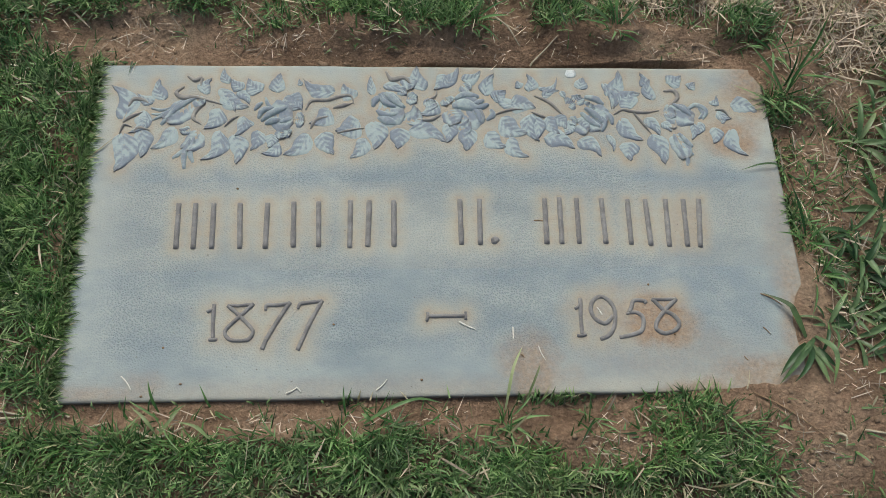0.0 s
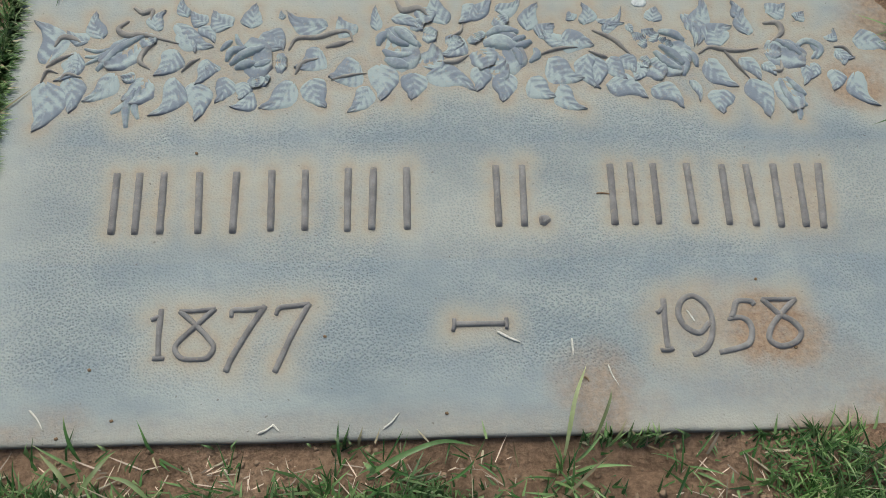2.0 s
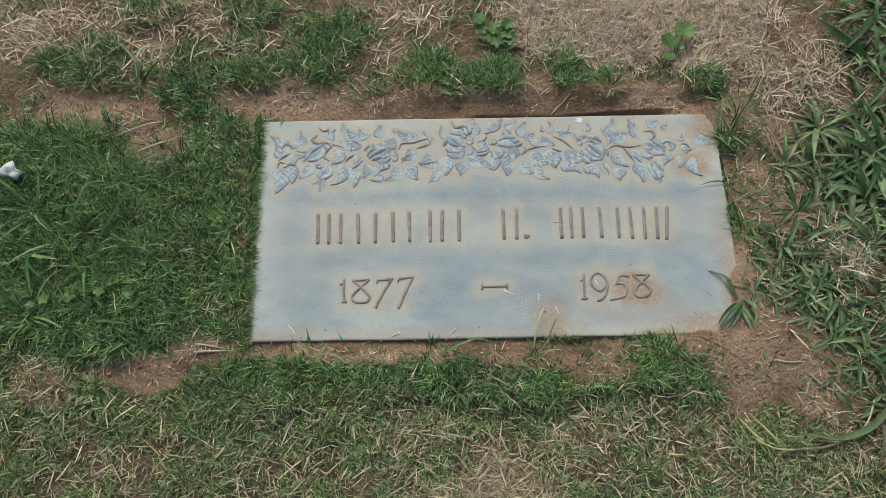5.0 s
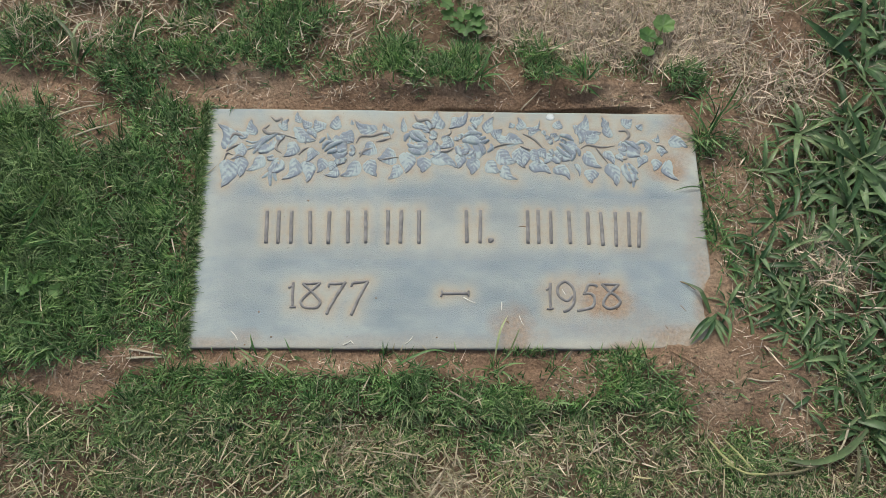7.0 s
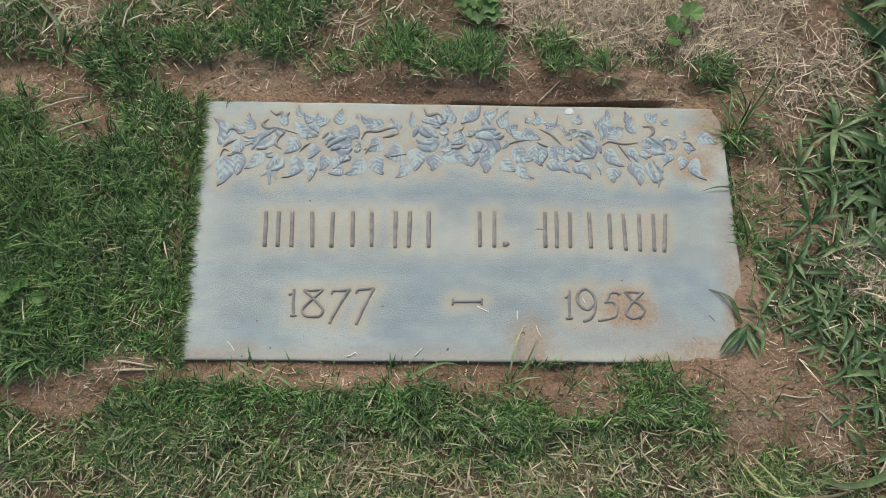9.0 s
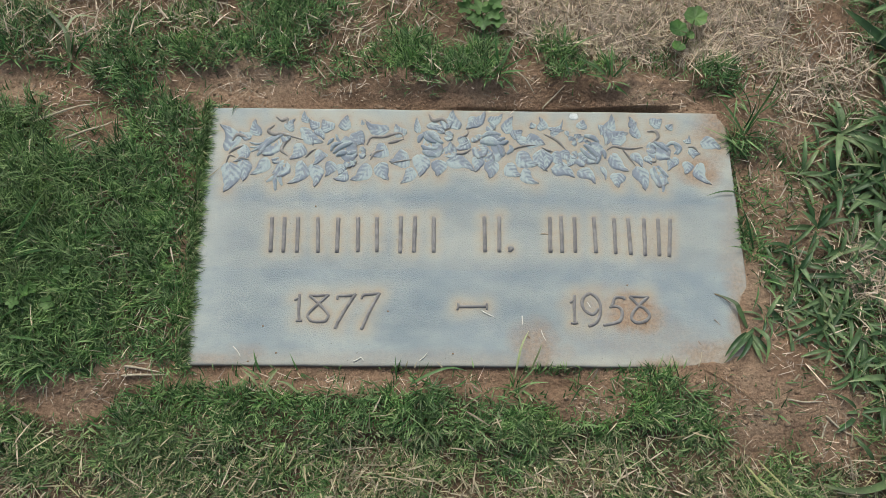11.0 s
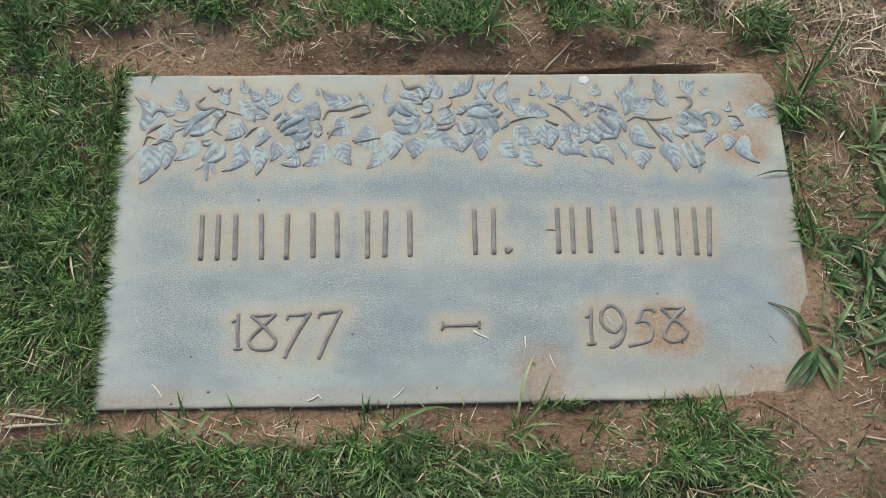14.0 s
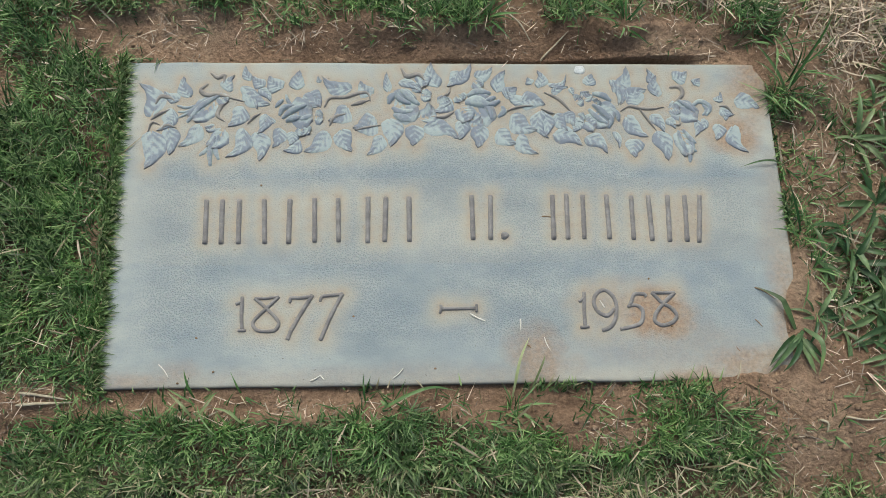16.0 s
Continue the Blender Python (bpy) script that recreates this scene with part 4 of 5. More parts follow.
def blades(base, heading, size, width, lean, curl, levels=3, point=2.2):
    """Tapering curved strips; all arguments are arrays with one entry a blade. Returns vertices and triangles."""
    n = len(base)
    ts = np.linspace(0, 1, levels + 1)
    hx, hy = np.cos(heading), np.sin(heading)
    verts, pos, z = [], np.zeros(n), np.zeros(n)
    twist = np.random.RandomState(n % 1000).normal(0, 0.35, n)
    for k, t in enumerate(ts):
        if k:
            ang = lean + curl * (ts[k - 1] + t) / 2
            step = size * (t - ts[k - 1])
            pos, z = pos + step * np.sin(ang), z + step * np.cos(ang)
        cx, cy, cz = base[:, 0] + hx * pos, base[:, 1] + hy * pos, base[:, 2] + z
        half = width * 0.5 * (1 - t ** point) * (0.75 + 0.5 * min(t * 3, 1) * (1 - t))
        sx, sy = -hy * np.cos(twist * t) * half, hx * np.cos(twist * t) * half
        sz = np.sin(twist * t) * half
        if k < levels:
            verts += [np.stack([cx + sx, cy + sy, cz + sz], 1), np.stack([cx - sx, cy - sy, cz - sz], 1)]
        else:
            verts.append(np.stack([cx, cy, cz], 1))
    v = np.stack(verts, 1)
    m = v.shape[1]
    tri = []
    for k in range(levels - 1):
        a = 2 * k
        tri += [(a, a + 1, a + 3), (a, a + 3, a + 2)]
    a = 2 * (levels - 1)
    tri.append((a, a + 1, a + 2))
    f = (np.arange(n)[:, None, None] * m + np.array(tri)[None]).reshape(-1, 3)
    v = v.reshape(-1, 3)
    # blades that fall over the marker lie on its face
    over = box_dist(v[:, 0], v[:, 1]) < 0.003
    v[:, 2] = np.where(over, np.maximum(v[:, 2], 0.0015), v[:, 2])
    v[:, 2] = np.maximum(v[:, 2], np.repeat(base[:, 2], m))
    return v, f, m


def scatter(count, area, weight, seed, clump=0.0):
    """Points in the rectangle area, kept with the probability that weight gives."""
    rng = np.random.RandomState(seed)
    x, y = rng.uniform(area[0], area[1], count), rng.uniform(area[2], area[3], count)
    keep = (rng.rand(count) < weight(x, y)) & (box_dist(x, y) > 0.001)
    x, y = x[keep], y[keep]
    return np.stack([x, y, ground_z(x, y) - 0.002], 1), rng


NEAR = (-0.80, 0.80, -0.47, 0.48)


def turf_weight(x, y):
    bare, lush, coarse, dry = cover("soil", x, y, 0.6), cover("lush", x, y, 0.5), cover("coarse", x, y), cover("dry", x, y)
    base = 0.38 + 0.45 * (rough_field(x, y, 0.06, 91) - 0.3)
    base = np.where(y < -0.185, base + 0.5, np.where(y > 0.16, base * 0.4, base))
    w = np.maximum(base * (1 - np.where(y < -0.15, 0.35, 0.85) * dry), lush * (0.45 + 0.6 * rough_field(x, y, 0.03, 95)))
    w = w * (1 - 0.45 * coarse) * (1 - 0.97 * bare * (1 - 0.25 * (wave(x, y, 0.012, 99) > 0.75)))
    low = 0.2 + 0.35 * lush
    w = w * (low + (1 - low) * np.clip((rough_field(x, y, 0.03, 131) - 0.40) / 0.12, 0, 1))
    # nothing grows in the open gap behind the marker
    w = w * (1 - (y > H / 2) * (y < H / 2 + 0.018) * (x > -0.27) * (x < 0.285))
    return np.clip(w, 0, 1)


def build_turf():
    base, rng = scatter(760000, NEAR, turf_weight, 5)
    n = len(base)
    x, y = base[:, 0], base[:, 1]
    lush = cover("lush", x, y)
    tall = np.clip((-x - 0.31) / 0.2, 0, 1) * np.clip((y + 0.17) / 0.04, 0, 1) * np.clip((0.17 - y) / 0.04, 0, 1)
    size = rng.uniform(0.007, 0.018, n) * (0.55 + 0.9 * np.clip((rough_field(x, y, 0.022, 133) - 0.3) * 2.2, 0, 1.2) + 0.2 * lush + 1.1 * tall)
    width = rng.uniform(0.0009, 0.0019, n) * (1 + 0.2 * tall + 0.15 * (y < -0.2))
    # blades comb out from little tufts
    heading = 2 * np.pi * (1.6 * wave(x, y, 0.018, 201) + rng.normal(0, 0.22, n))
    v, f, m = blades(base, heading, size, width, np.abs(rng.normal(0.62, 0.34, n)), rng.uniform(0.1, 1.4, n))
    dry_p = np.clip(0.04 + 0.35 * cover("dry", x, y) + 0.10 * (y < -0.2) * rough_field(x, y, 0.08, 33) - 0.03 * lush, 0, 1)
    dry = np.where(rng.rand(n) < dry_p, rng.uniform(0.45, 1, n), rng.uniform(0, 0.10, n) + 0.05 * tall + np.where(y < -0.215, 0.28 * rough_field(x, y, 0.05, 37) * rng.rand(n), 0))
    me = array_mesh("turf_grass", v, f, TURF, {"dry": np.repeat(dry, m)})
    tagged(new("turf_grass", me), "short green lawn grass growing round the marker", "grass", kind="stuff")


def build_thatch():
    def weight(x, y):
        d = cover("dry", x, y)
        return np.clip(np.where(y < -0.15, 0.22, np.where(x < 0, 0.4, 1.0)) * d + 0.03 + 0.05 * (y < -0.18) * rough_field(x, y, 0.05, 71) + 0.05 * cover("coarse", x, y), 0, 1) * (1 - 0.93 * cover("soil", x, y)) * (1 - np.where(y < -0.14, 0.7, 0.3) * cover("lush", x, y))
    base, rng = scatter(330000, NEAR, weight, 6)
    n = len(base)
    base[:, 2] += rng.uniform(0.002, 0.007, n)
    heading = rng.uniform(0, 2 * np.pi, n)
    v, f, m = blades(base, heading, 0.008 + 0.030 * rng.rand(n) ** 2, (0.0004 + 0.0015 * rng.rand(n) ** 2), rng.normal(1.2, 0.32, n), rng.normal(0.15, 0.55, n), 3, 4.0)
    me = array_mesh("straw_thatch", v, f, STRAW, {"dry": np.repeat(np.where(base[:, 1] < -0.15, rng.uniform(0, 0.75, n), np.clip(rng.normal(0.75, 0.3, n), 0, 1)), m)})
    tagged(new("straw_thatch", me), "pale dead grass and straw lying between the turf", "dead grass", kind="stuff")


def build_far_turf():
    """Coarser turf round about, out to where the lawn is out of sight."""
    def weight(x, y):
        outside = (x < NEAR[0]) | (x > NEAR[1]) | (y < NEAR[2]) | (y > NEAR[3])
        return outside * np.clip(1.5 - np.hypot(x, y) / 2.6, 0.0, 1) * (0.4 + 0.6 * rough_field(x, y, 0.15, 44))
    base, rng = scatter(330000, (-3.9, 3.9, -3.9, 3.9), weight, 7)
    n = len(base)
    v, f, m = blades(base, rng.uniform(0, 2 * np.pi, n), rng.uniform(0.018, 0.036, n), rng.uniform(0.003, 0.006, n), np.abs(rng.normal(0.5, 0.25, n)), rng.uniform(0.3, 1.4, n), 2)
    dry = np.where(rng.rand(n) < 0.3, rng.uniform(0.5, 1, n), rng.uniform(0, 0.2, n))
    me = array_mesh("outer_turf_grass", v, f, TURF, {"dry": np.repeat(dry, m)})
    tagged(new("outer_turf_grass", me), "green and straw-coloured lawn grass further off", "grass", kind="stuff")


def build_crumbs():
    """Clods and grit on the bare soil."""
    base, rng = scatter(26000, (-0.8, 0.8, -0.45, 0.5), lambda x, y: 0.75 * cover("soil", x, y), 8)
    n = len(base)
    octa = np.array([(1, 0, 0), (-1, 0, 0), (0, 1, 0), (0, -1, 0), (0, 0, 1), (0, 0, -1)], float)
    tri = np.array([(0, 2, 4), (2, 1, 4), (1, 3, 4), (3, 0, 4), (2, 0, 5), (1, 2, 5), (3, 1, 5), (0, 3, 5)])
    r = 0.0005 + 0.0030 * rng.rand(n) ** 5
    v = octa[None] * r[:, None, None] * rng.uniform(0.6, 1.3, (n, 6, 1))
    a = rng.uniform(0, 6.28, n)
    c, s = np.cos(a)[:, None], np.sin(a)[:, None]
    v = np.stack([v[..., 0] * c - v[..., 1] * s, v[..., 0] * s + v[..., 1] * c, v[..., 2] * 0.7], -1)
    v += base[:, None, :] + np.array([0, 0, 0.0022])
    f = (np.arange(n)[:, None, None] * 6 + tri[None]).reshape(-1, 3)
    tagged(new("soil_crumbs", array_mesh("soil_crumbs", v.reshape(-1, 3), f, CRUMB)), "small brown clods and grit on bare soil", "soil", kind="stuff")


def build_fringe():
    """Turf that leans out over the marker's sides."""
    rng = np.random.RandomState(19)
    n = 2600
    x = -W / 2 - rng.uniform(0.001, 0.010, n)
    y = rng.uniform(-H / 2 - 0.004, H / 2 + 0.006, n)
    heading = rng.normal(0.0, 0.75, n)
    k = 420
    x2, y2 = rng.uniform(-W / 2, W / 2 - 0.06, k), -H / 2 - rng.uniform(0.002, 0.008, k)
    keep = (rough_field(x2, y2, 0.05, 83) > 0.60) & (x2 > -0.08)
    x2, y2 = x2[keep], y2[keep]
    k = 500
    x3, y3 = W / 2 + rng.uniform(0.001, 0.008, k), rng.uniform(-0.09, H / 2, k)
    keep = rough_field(x3, y3, 0.04, 85) > 0.5
    x3, y3 = x3[keep], y3[keep]
    heading = np.concatenate([heading, rng.normal(1.57, 0.8, len(x2)), rng.normal(3.14, 1.0, len(x3))])
    x, y = np.concatenate([x, x2, x3]), np.concatenate([y, y2, y3])
    m0 = len(x)
    base = np.stack([x, y, np.minimum(ground_z(x, y), -0.002)], 1)
    size = np.concatenate([rng.uniform(0.010, 0.021, n), rng.uniform(0.008, 0.016, m0 - n)])
    v, f, m = blades(base, heading, size, rng.uniform(0.0011, 0.0019, m0), np.abs(rng.normal(0.45, 0.3, m0)), rng.uniform(0.2, 1.2, m0))
    dry = np.where(rng.rand(m0) < 0.08, rng.uniform(0.5, 1, m0), rng.uniform(0, 0.18, m0))
    me = array_mesh("fringe_grass", v, f, TURF, {"dry": np.repeat(dry, m)})
    tagged(new("fringe_grass", me), "green turf leaning over the marker's edges", "grass", kind="stuff")


def build_chips():
    """Straw chips scattered on the bare soil."""
    base, rng = scatter(38000, (-0.8, 0.8, -0.45, 0.5), lambda x, y: 0.9 * (box_dist(x, y) > 0.012) * cover("soil", x, y) * (rough_field(x, y, 0.05, 73) > 0.45), 28)
    n = len(base)
    base[:, 2] += rng.uniform(0.002, 0.004, n)
    v, f, m = blades(base, rng.uniform(0, 6.28, n), 0.004 + 0.020 * rng.rand(n) ** 2.5, rng.uniform(0.0004, 0.0009, n), rng.normal(1.45, 0.12, n), rng.normal(0.1, 0.2, n), 3, 7.0)
    me = array_mesh("straw_chips", v, f, STRAW, {"dry": np.repeat(np.clip(rng.normal(0.9, 0.2, n), 0, 1), m)})
    tagged(new("straw_chips", me), "short pale straw chips scattered on bare soil", "dead grass", kind="stuff")


build_turf()
build_fringe()
build_chips()
build_thatch()
build_far_turf()
build_crumbs()

# ---------------------------------------------------------------- coarse grass: single leaves, in tufts


def leaf_mesh(name, size, width, lean, curl, mat, fold=0.25, sway=0.0, dry=0.0, levels=9):
    """One folded, arching leaf that starts at the origin and heads along x."""
    ts = np.linspace(0, 1, levels)
    pos, z, rows = 0.0, 0.0, []
    for k, t in enumerate(ts):
        if k:
            ang = lean + curl * (t + ts[k - 1]) / 2
            pos, z = pos + size / (levels - 1) * math.sin(ang), z + size / (levels - 1) * math.cos(ang)
        half = width * 0.5 * (0.55 + 0.45 * min(1, t * 3.2)) * max(0.02, 1 - t ** 3.2)
        side = sway * size * t * t
        rip = 0.12 * half * math.sin(t * 11 + size * 900)
        rows.append([(pos, side - half, z + fold * half + rip), (pos, side - half * 0.5, z + fold * half * 0.4), (pos, side, z - 0.0002),
                     (pos, side + half * 0.5, z + fold * half * 0.4), (pos, side + half, z + fold * half - rip)])
    v = np.array(rows).reshape(-1, 3)
    tip = np.repeat(np.clip((ts - 0.85) * 4, 0, 0.6) + dry, 5)
    return array_mesh(name, v, grid_faces(levels, 5), mat, {"dry": np.clip(tip, 0, 1)})


rng = random.Random(12)
WIDE = [leaf_mesh("leaf", s, w, a, c, CRAB, 0.3, sw, d) for s, w, a, c, sw, d in (
    (0.030, 0.0056, 0.8, 0.8, 0.10, 0), (0.038, 0.0068, 0.8, 1.1, -0.16, 0), (0.044, 0.0074, 1.0, 0.8, 0.20, 0.05), (0.052, 0.0068, 0.8, 1.4, -0.20, 0),
    (0.062, 0.0072, 0.7, 1.5, 0.22, 0.04), (0.040, 0.0078, 1.0, 0.8, 0.05, 0.0), (0.048, 0.0066, 0.6, 1.7, -0.12, 0.12), (0.032, 0.0078, 1.2, 0.5, 0.16, 0.0))]
SLIM = [leaf_mesh("leaf", s, w, a, c, TURF, 0.3, sw, 0.0) for s, w, a, c, sw in (
    (0.030, 0.0022, 0.45, 0.7, 0.05), (0.042, 0.0026, 0.5, 0.9, -0.08), (0.055, 0.0026, 0.6, 0.8, 0.10), (0.036, 0.0030, 0.7, 0.9, 0.0))]


def on_ground(x, y, sink=0.002):
    z = float(ground_z(np.array([x]), np.array([y]))[0])
    return z - sink


def tuft(x, y, count, size=1.0, meshes=WIDE, label="tuft of broad-bladed coarse green grass in bare soil", start=0.0, spread=6.283, name="coarse_grass_tuft"):
    base = new(name)
    base.matrix_basis = pose(x, y, on_ground(x, y))
    tagged(base, label, "grass tuft", "slender grass tufts" if meshes is SLIM else "coarse grass tufts")
    for k in range(count):
        ob = new("leaf", rng.choice(meshes))
        ob.parent = base
        turn = start + spread * (k + rng.uniform(-0.4, 0.4)) / count
        s = size * rng.uniform(0.5, 1.15)
        r = rng.uniform(0.0, 0.010) * size
        ob.matrix_basis = Matrix.Translation((r * math.cos(turn), r * math.sin(turn), rng.uniform(0, 0.006))) @ pose(
            0, 0, 0, rng.uniform(-25, 25), rng.uniform(-12, 14), math.degrees(turn)) @ Matrix.Diagonal((s, s * rng.uniform(0.85, 1.15), s, 1))
    return base


# the belt of coarse grass beside the marker
tuft(0.3200, -0.0980, 9, 0.62)
tuft(0.3460, -0.0860, 10, 0.68)
tuft(0.3010, -0.1120, 6, 0.85, start=3.6, spread=2.2)
for cx, cy, count, size in (
        (0.4500, 0.1360, 9, 1.15), (0.4860, 0.1090, 11, 1.2), (0.5380, 0.1270, 11, 1.2), (0.5690, 0.0780, 11, 1.25), (0.4280, 0.0700, 9, 1.0),
        (0.4770, 0.0570, 12, 1.25), (0.5200, 0.0350, 12, 1.2), (0.5550, -0.0070, 11, 1.2), (0.3990, 0.0110, 10, 1.0), (0.4340, -0.0100, 10, 1.0)):
    tuft(cx, cy, count, size)
for cx, cy, count, size in (
        (0.4840, -0.0350, 10, 1.0), (0.5230, -0.0710, 10, 1.1), (0.3670, -0.0460, 9, 0.85), (0.3980, -0.0700, 10, 0.9), (0.4340, -0.1020, 10, 0.9),
        (0.4780, -0.1100, 10, 1.0), (0.5220, -0.1330, 9, 1.1), (0.3790, -0.1170, 9, 0.8), (0.4110, -0.1510, 9, 0.9), (0.4530, -0.1630, 9, 1.0)):
    tuft(cx, cy, count, size)
for cx, cy, count, size in (
        (0.4970, -0.1850, 8, 1.0), (0.5490, 0.2760, 9, 1.2), (0.5860, 0.3110, 9, 1.2), (0.6060, 0.2420, 9, 1.2), (0.5070, 0.2520, 8, 1.0),
        (0.4420, -0.1850, 8, 0.9), (0.4650, -0.2350, 7, 1.3), (0.5010, -0.2530, 8, 1.1), (0.4190, -0.2520, 6, 0.8), (0.5820, 0.1860, 10, 1.2)):
    tuft(cx, cy, count, size)
for cx, cy, count, size in (
        (0.3930, 0.0780, 7, 0.85), (0.3640, -0.0140, 7, 0.7), (0.3400, -0.0460, 6, 0.7), (0.4330, -0.0630, 8, 0.85), (0.5300, 0.0870, 9, 1.1),
        (0.5110, 0.1580, 8, 1.1), (0.4100, -0.1990, 6, 0.8), (0.5460, -0.0710, 9, 1.1), (0.4920, 0.0100, 9, 1.1), (0.5310, -0.0310, 9, 1.1)):
    tuft(cx, cy, count, size)
spots = np.random.RandomState(3)
for k in range(400):
    cx, cy = spots.uniform(0.36, 0.70), spots.uniform(-0.30, 0.36)
    if cover("coarse", np.array([cx]), np.array([cy]))[0] > spots.uniform(0.45, 1.3) and k % 2 == 0 and (cx > 0.42 or cy < -0.05):
        tuft(cx, cy, 8, spots.uniform(0.6, 1.0) * (1.0 if cy > 0 else 0.82))
for k in range(26):
    tuft(rng.uniform(0.60, 0.95), rng.uniform(-0.35, 0.42), 9, rng.uniform(0.9, 1.3))

for cx, cy, count, size in ((0.370, -0.030, 9, 0.8), (0.395, -0.050, 9, 0.85), (0.350, -0.070, 9, 0.8), (0.420, -0.085, 9, 0.85), (0.385, -0.095, 9, 0.8), (0.455, -0.060, 9, 0.9),
                             (0.470, -0.140, 9, 0.85), (0.440, -0.135, 8, 0.8), (0.500, -0.100, 9, 0.9), (0.415, -0.025, 9, 0.85), (0.345, -0.110, 8, 0.75), (0.505, -0.160, 8, 0.9)):
    tuft(cx, cy, count, size)
# big old plants with long strap leaves
BIG = [leaf_mesh("leaf", a, w, lean, c, CRAB, 0.22, sw, d) for a, w, lean, c, sw, d in (
    (0.085, 0.0105, 0.85, 0.70, 0.10, 0), (0.105, 0.0110, 0.75, 0.85, -0.12, 0.03), (0.072, 0.0115, 1.0, 0.5, 0.16, 0), (0.095, 0.0095, 0.95, 0.6, -0.20, 0.05))]
for cx, cy, count, size in ((0.520, 0.085, 13, 0.95), (0.555, 0.045, 12, 0.95), (0.570, 0.130, 10, 1.0), (0.585, 0.270, 10, 1.0), (0.495, 0.030, 9, 0.8), (0.475, -0.245, 7, 0.8), (0.545, 0.235, 9, 0.9), (0.560, 0.315, 9, 0.9), (0.610, 0.200, 9, 1.0)):
    tuft(cx, cy, count, size, BIG, "large tuft of long strap-leaved grey-green grass in bare soil", name="strap_grass_tuft")

# slender, paler tufts at the edges of the turf
SL = "slender pale green grass tuft at the marker's edge"
for cx, cy, count, size in (
        (0.3230, 0.1220, 13, 1.0), (0.3380, 0.1450, 12, 0.9), (0.3150, 0.0530, 8, 0.6), (0.3360, 0.0360, 7, 0.6), (0.3170, -0.0220, 9, 0.8),
        (0.3240, -0.0540, 9, 0.8), (0.2550, -0.2180, 7, 0.6), (0.2180, -0.1680, 7, 0.5), (0.1690, 0.1900, 12, 0.9), (0.1140, 0.2280, 12, 0.9)):
    tuft(cx, cy, count, size, SLIM, SL, name="slender_grass_tuft")
for cx, cy, count, size in (
        (0.0350, 0.1950, 12, 1.0), (-0.0690, 0.2420, 10, 0.8), (0.0470, -0.1720, 8, 0.8), (-0.2210, -0.1660, 7, 0.7), (0.1160, -0.1710, 8, 0.6),
        (-0.4550, -0.1550, 12, 1.0), (-0.5460, -0.0170, 14, 1.5), (-0.5820, 0.0230, 14, 1.5), (-0.5870, -0.0330, 14, 1.6), (-0.5130, -0.0410, 12, 1.4)):
    tuft(cx, cy, count, size, SLIM, SL, name="slender_grass_tuft")
for cx, cy, count, size in (
        (0.0100, -0.1820, 6, 0.5), (0.0440, -0.1770, 6, 0.55), (0.1100, -0.1780, 6, 0.5),
        (-0.6220, 0.1330, 14, 1.3), (-0.5730, 0.1150, 12, 1.2), (-0.5100, -0.1180, 12, 1.2), (-0.5740, -0.1170, 14, 1.4), (-0.3210, 0.1320, 9, 0.7),
        (-0.4780, 0.2130, 9, 1.0), (-0.5410, 0.2130, 10, 1.0), (-0.0570, -0.1660, 8, 0.6), (-0.0060, -0.1650, 9, 0.6), (0.3210, 0.1720, 10, 0.8)):
    tuft(cx, cy, count, size, SLIM, SL, name="slender_grass_tuft")


# ---------------------------------------------------------------- weeds


def lobed_leaf(name, parent, radius, lobes, depth, at, mat=WEED):
    """A round, lobed leaf with veins, notched where its stalk meets it."""
    nr, na = 6, 37
    r = np.linspace(0.02, 1, nr)[:, None]
    a = np.linspace(0.12, 2 * math.pi - 0.12, na)[None, :]
    edge = 1 + depth * np.cos(lobes * (a - math.pi)) + 0.04 * np.cos(lobes * 3 * a)
    edge = edge * (0.78 + 0.22 * np.sin(a / 2))
    x, y = -r * edge * radius * np.cos(a), r * edge * radius * np.sin(a)
    z = radius * (0.16 * r ** 2 + 0.05 * r * np.cos(lobes * (a - math.pi)) + 0.05 * r * np.sin(2 * a + radius * 500))
    me = array_mesh(name, np.stack([x + 0 * z, y + 0 * z, z], -1).reshape(-1, 3), grid_faces(nr, na), mat, {"dry": np.zeros(nr * na)})
    ob = new(name, me)
    ob.parent = parent
    ob.matrix_basis = at
    return ob


def stalk(name, parent, a, b, c, radius, mat):
    """A thin round stalk through three points."""
    pts = spline([a, b, c], 9)
    v = []
    for k, p in enumerate(pts):
        t = pts[min(k + 1, 8)] - pts[max(k - 1, 0)]
        t = t / np.linalg.norm(t)
        s = np.cross(t, (0, 0, 1.0))
        s = s / (np.linalg.norm(s) + 1e-9) if np.linalg.norm(s) > 1e-6 else np.array((1.0, 0, 0))
        u = np.cross(s, t)
        rr = radius * (1 - 0.35 * k / 8)
        v.append([p + rr * (s * math.cos(q) + u * math.sin(q)) for q in np.linspace(0, 2 * math.pi, 7)])
    me = array_mesh(name, np.array(v).reshape(-1, 3), grid_faces(9, 7), mat, {"dry": np.zeros(63)})
    ob = new(name, me)
    ob.parent = parent
    return ob


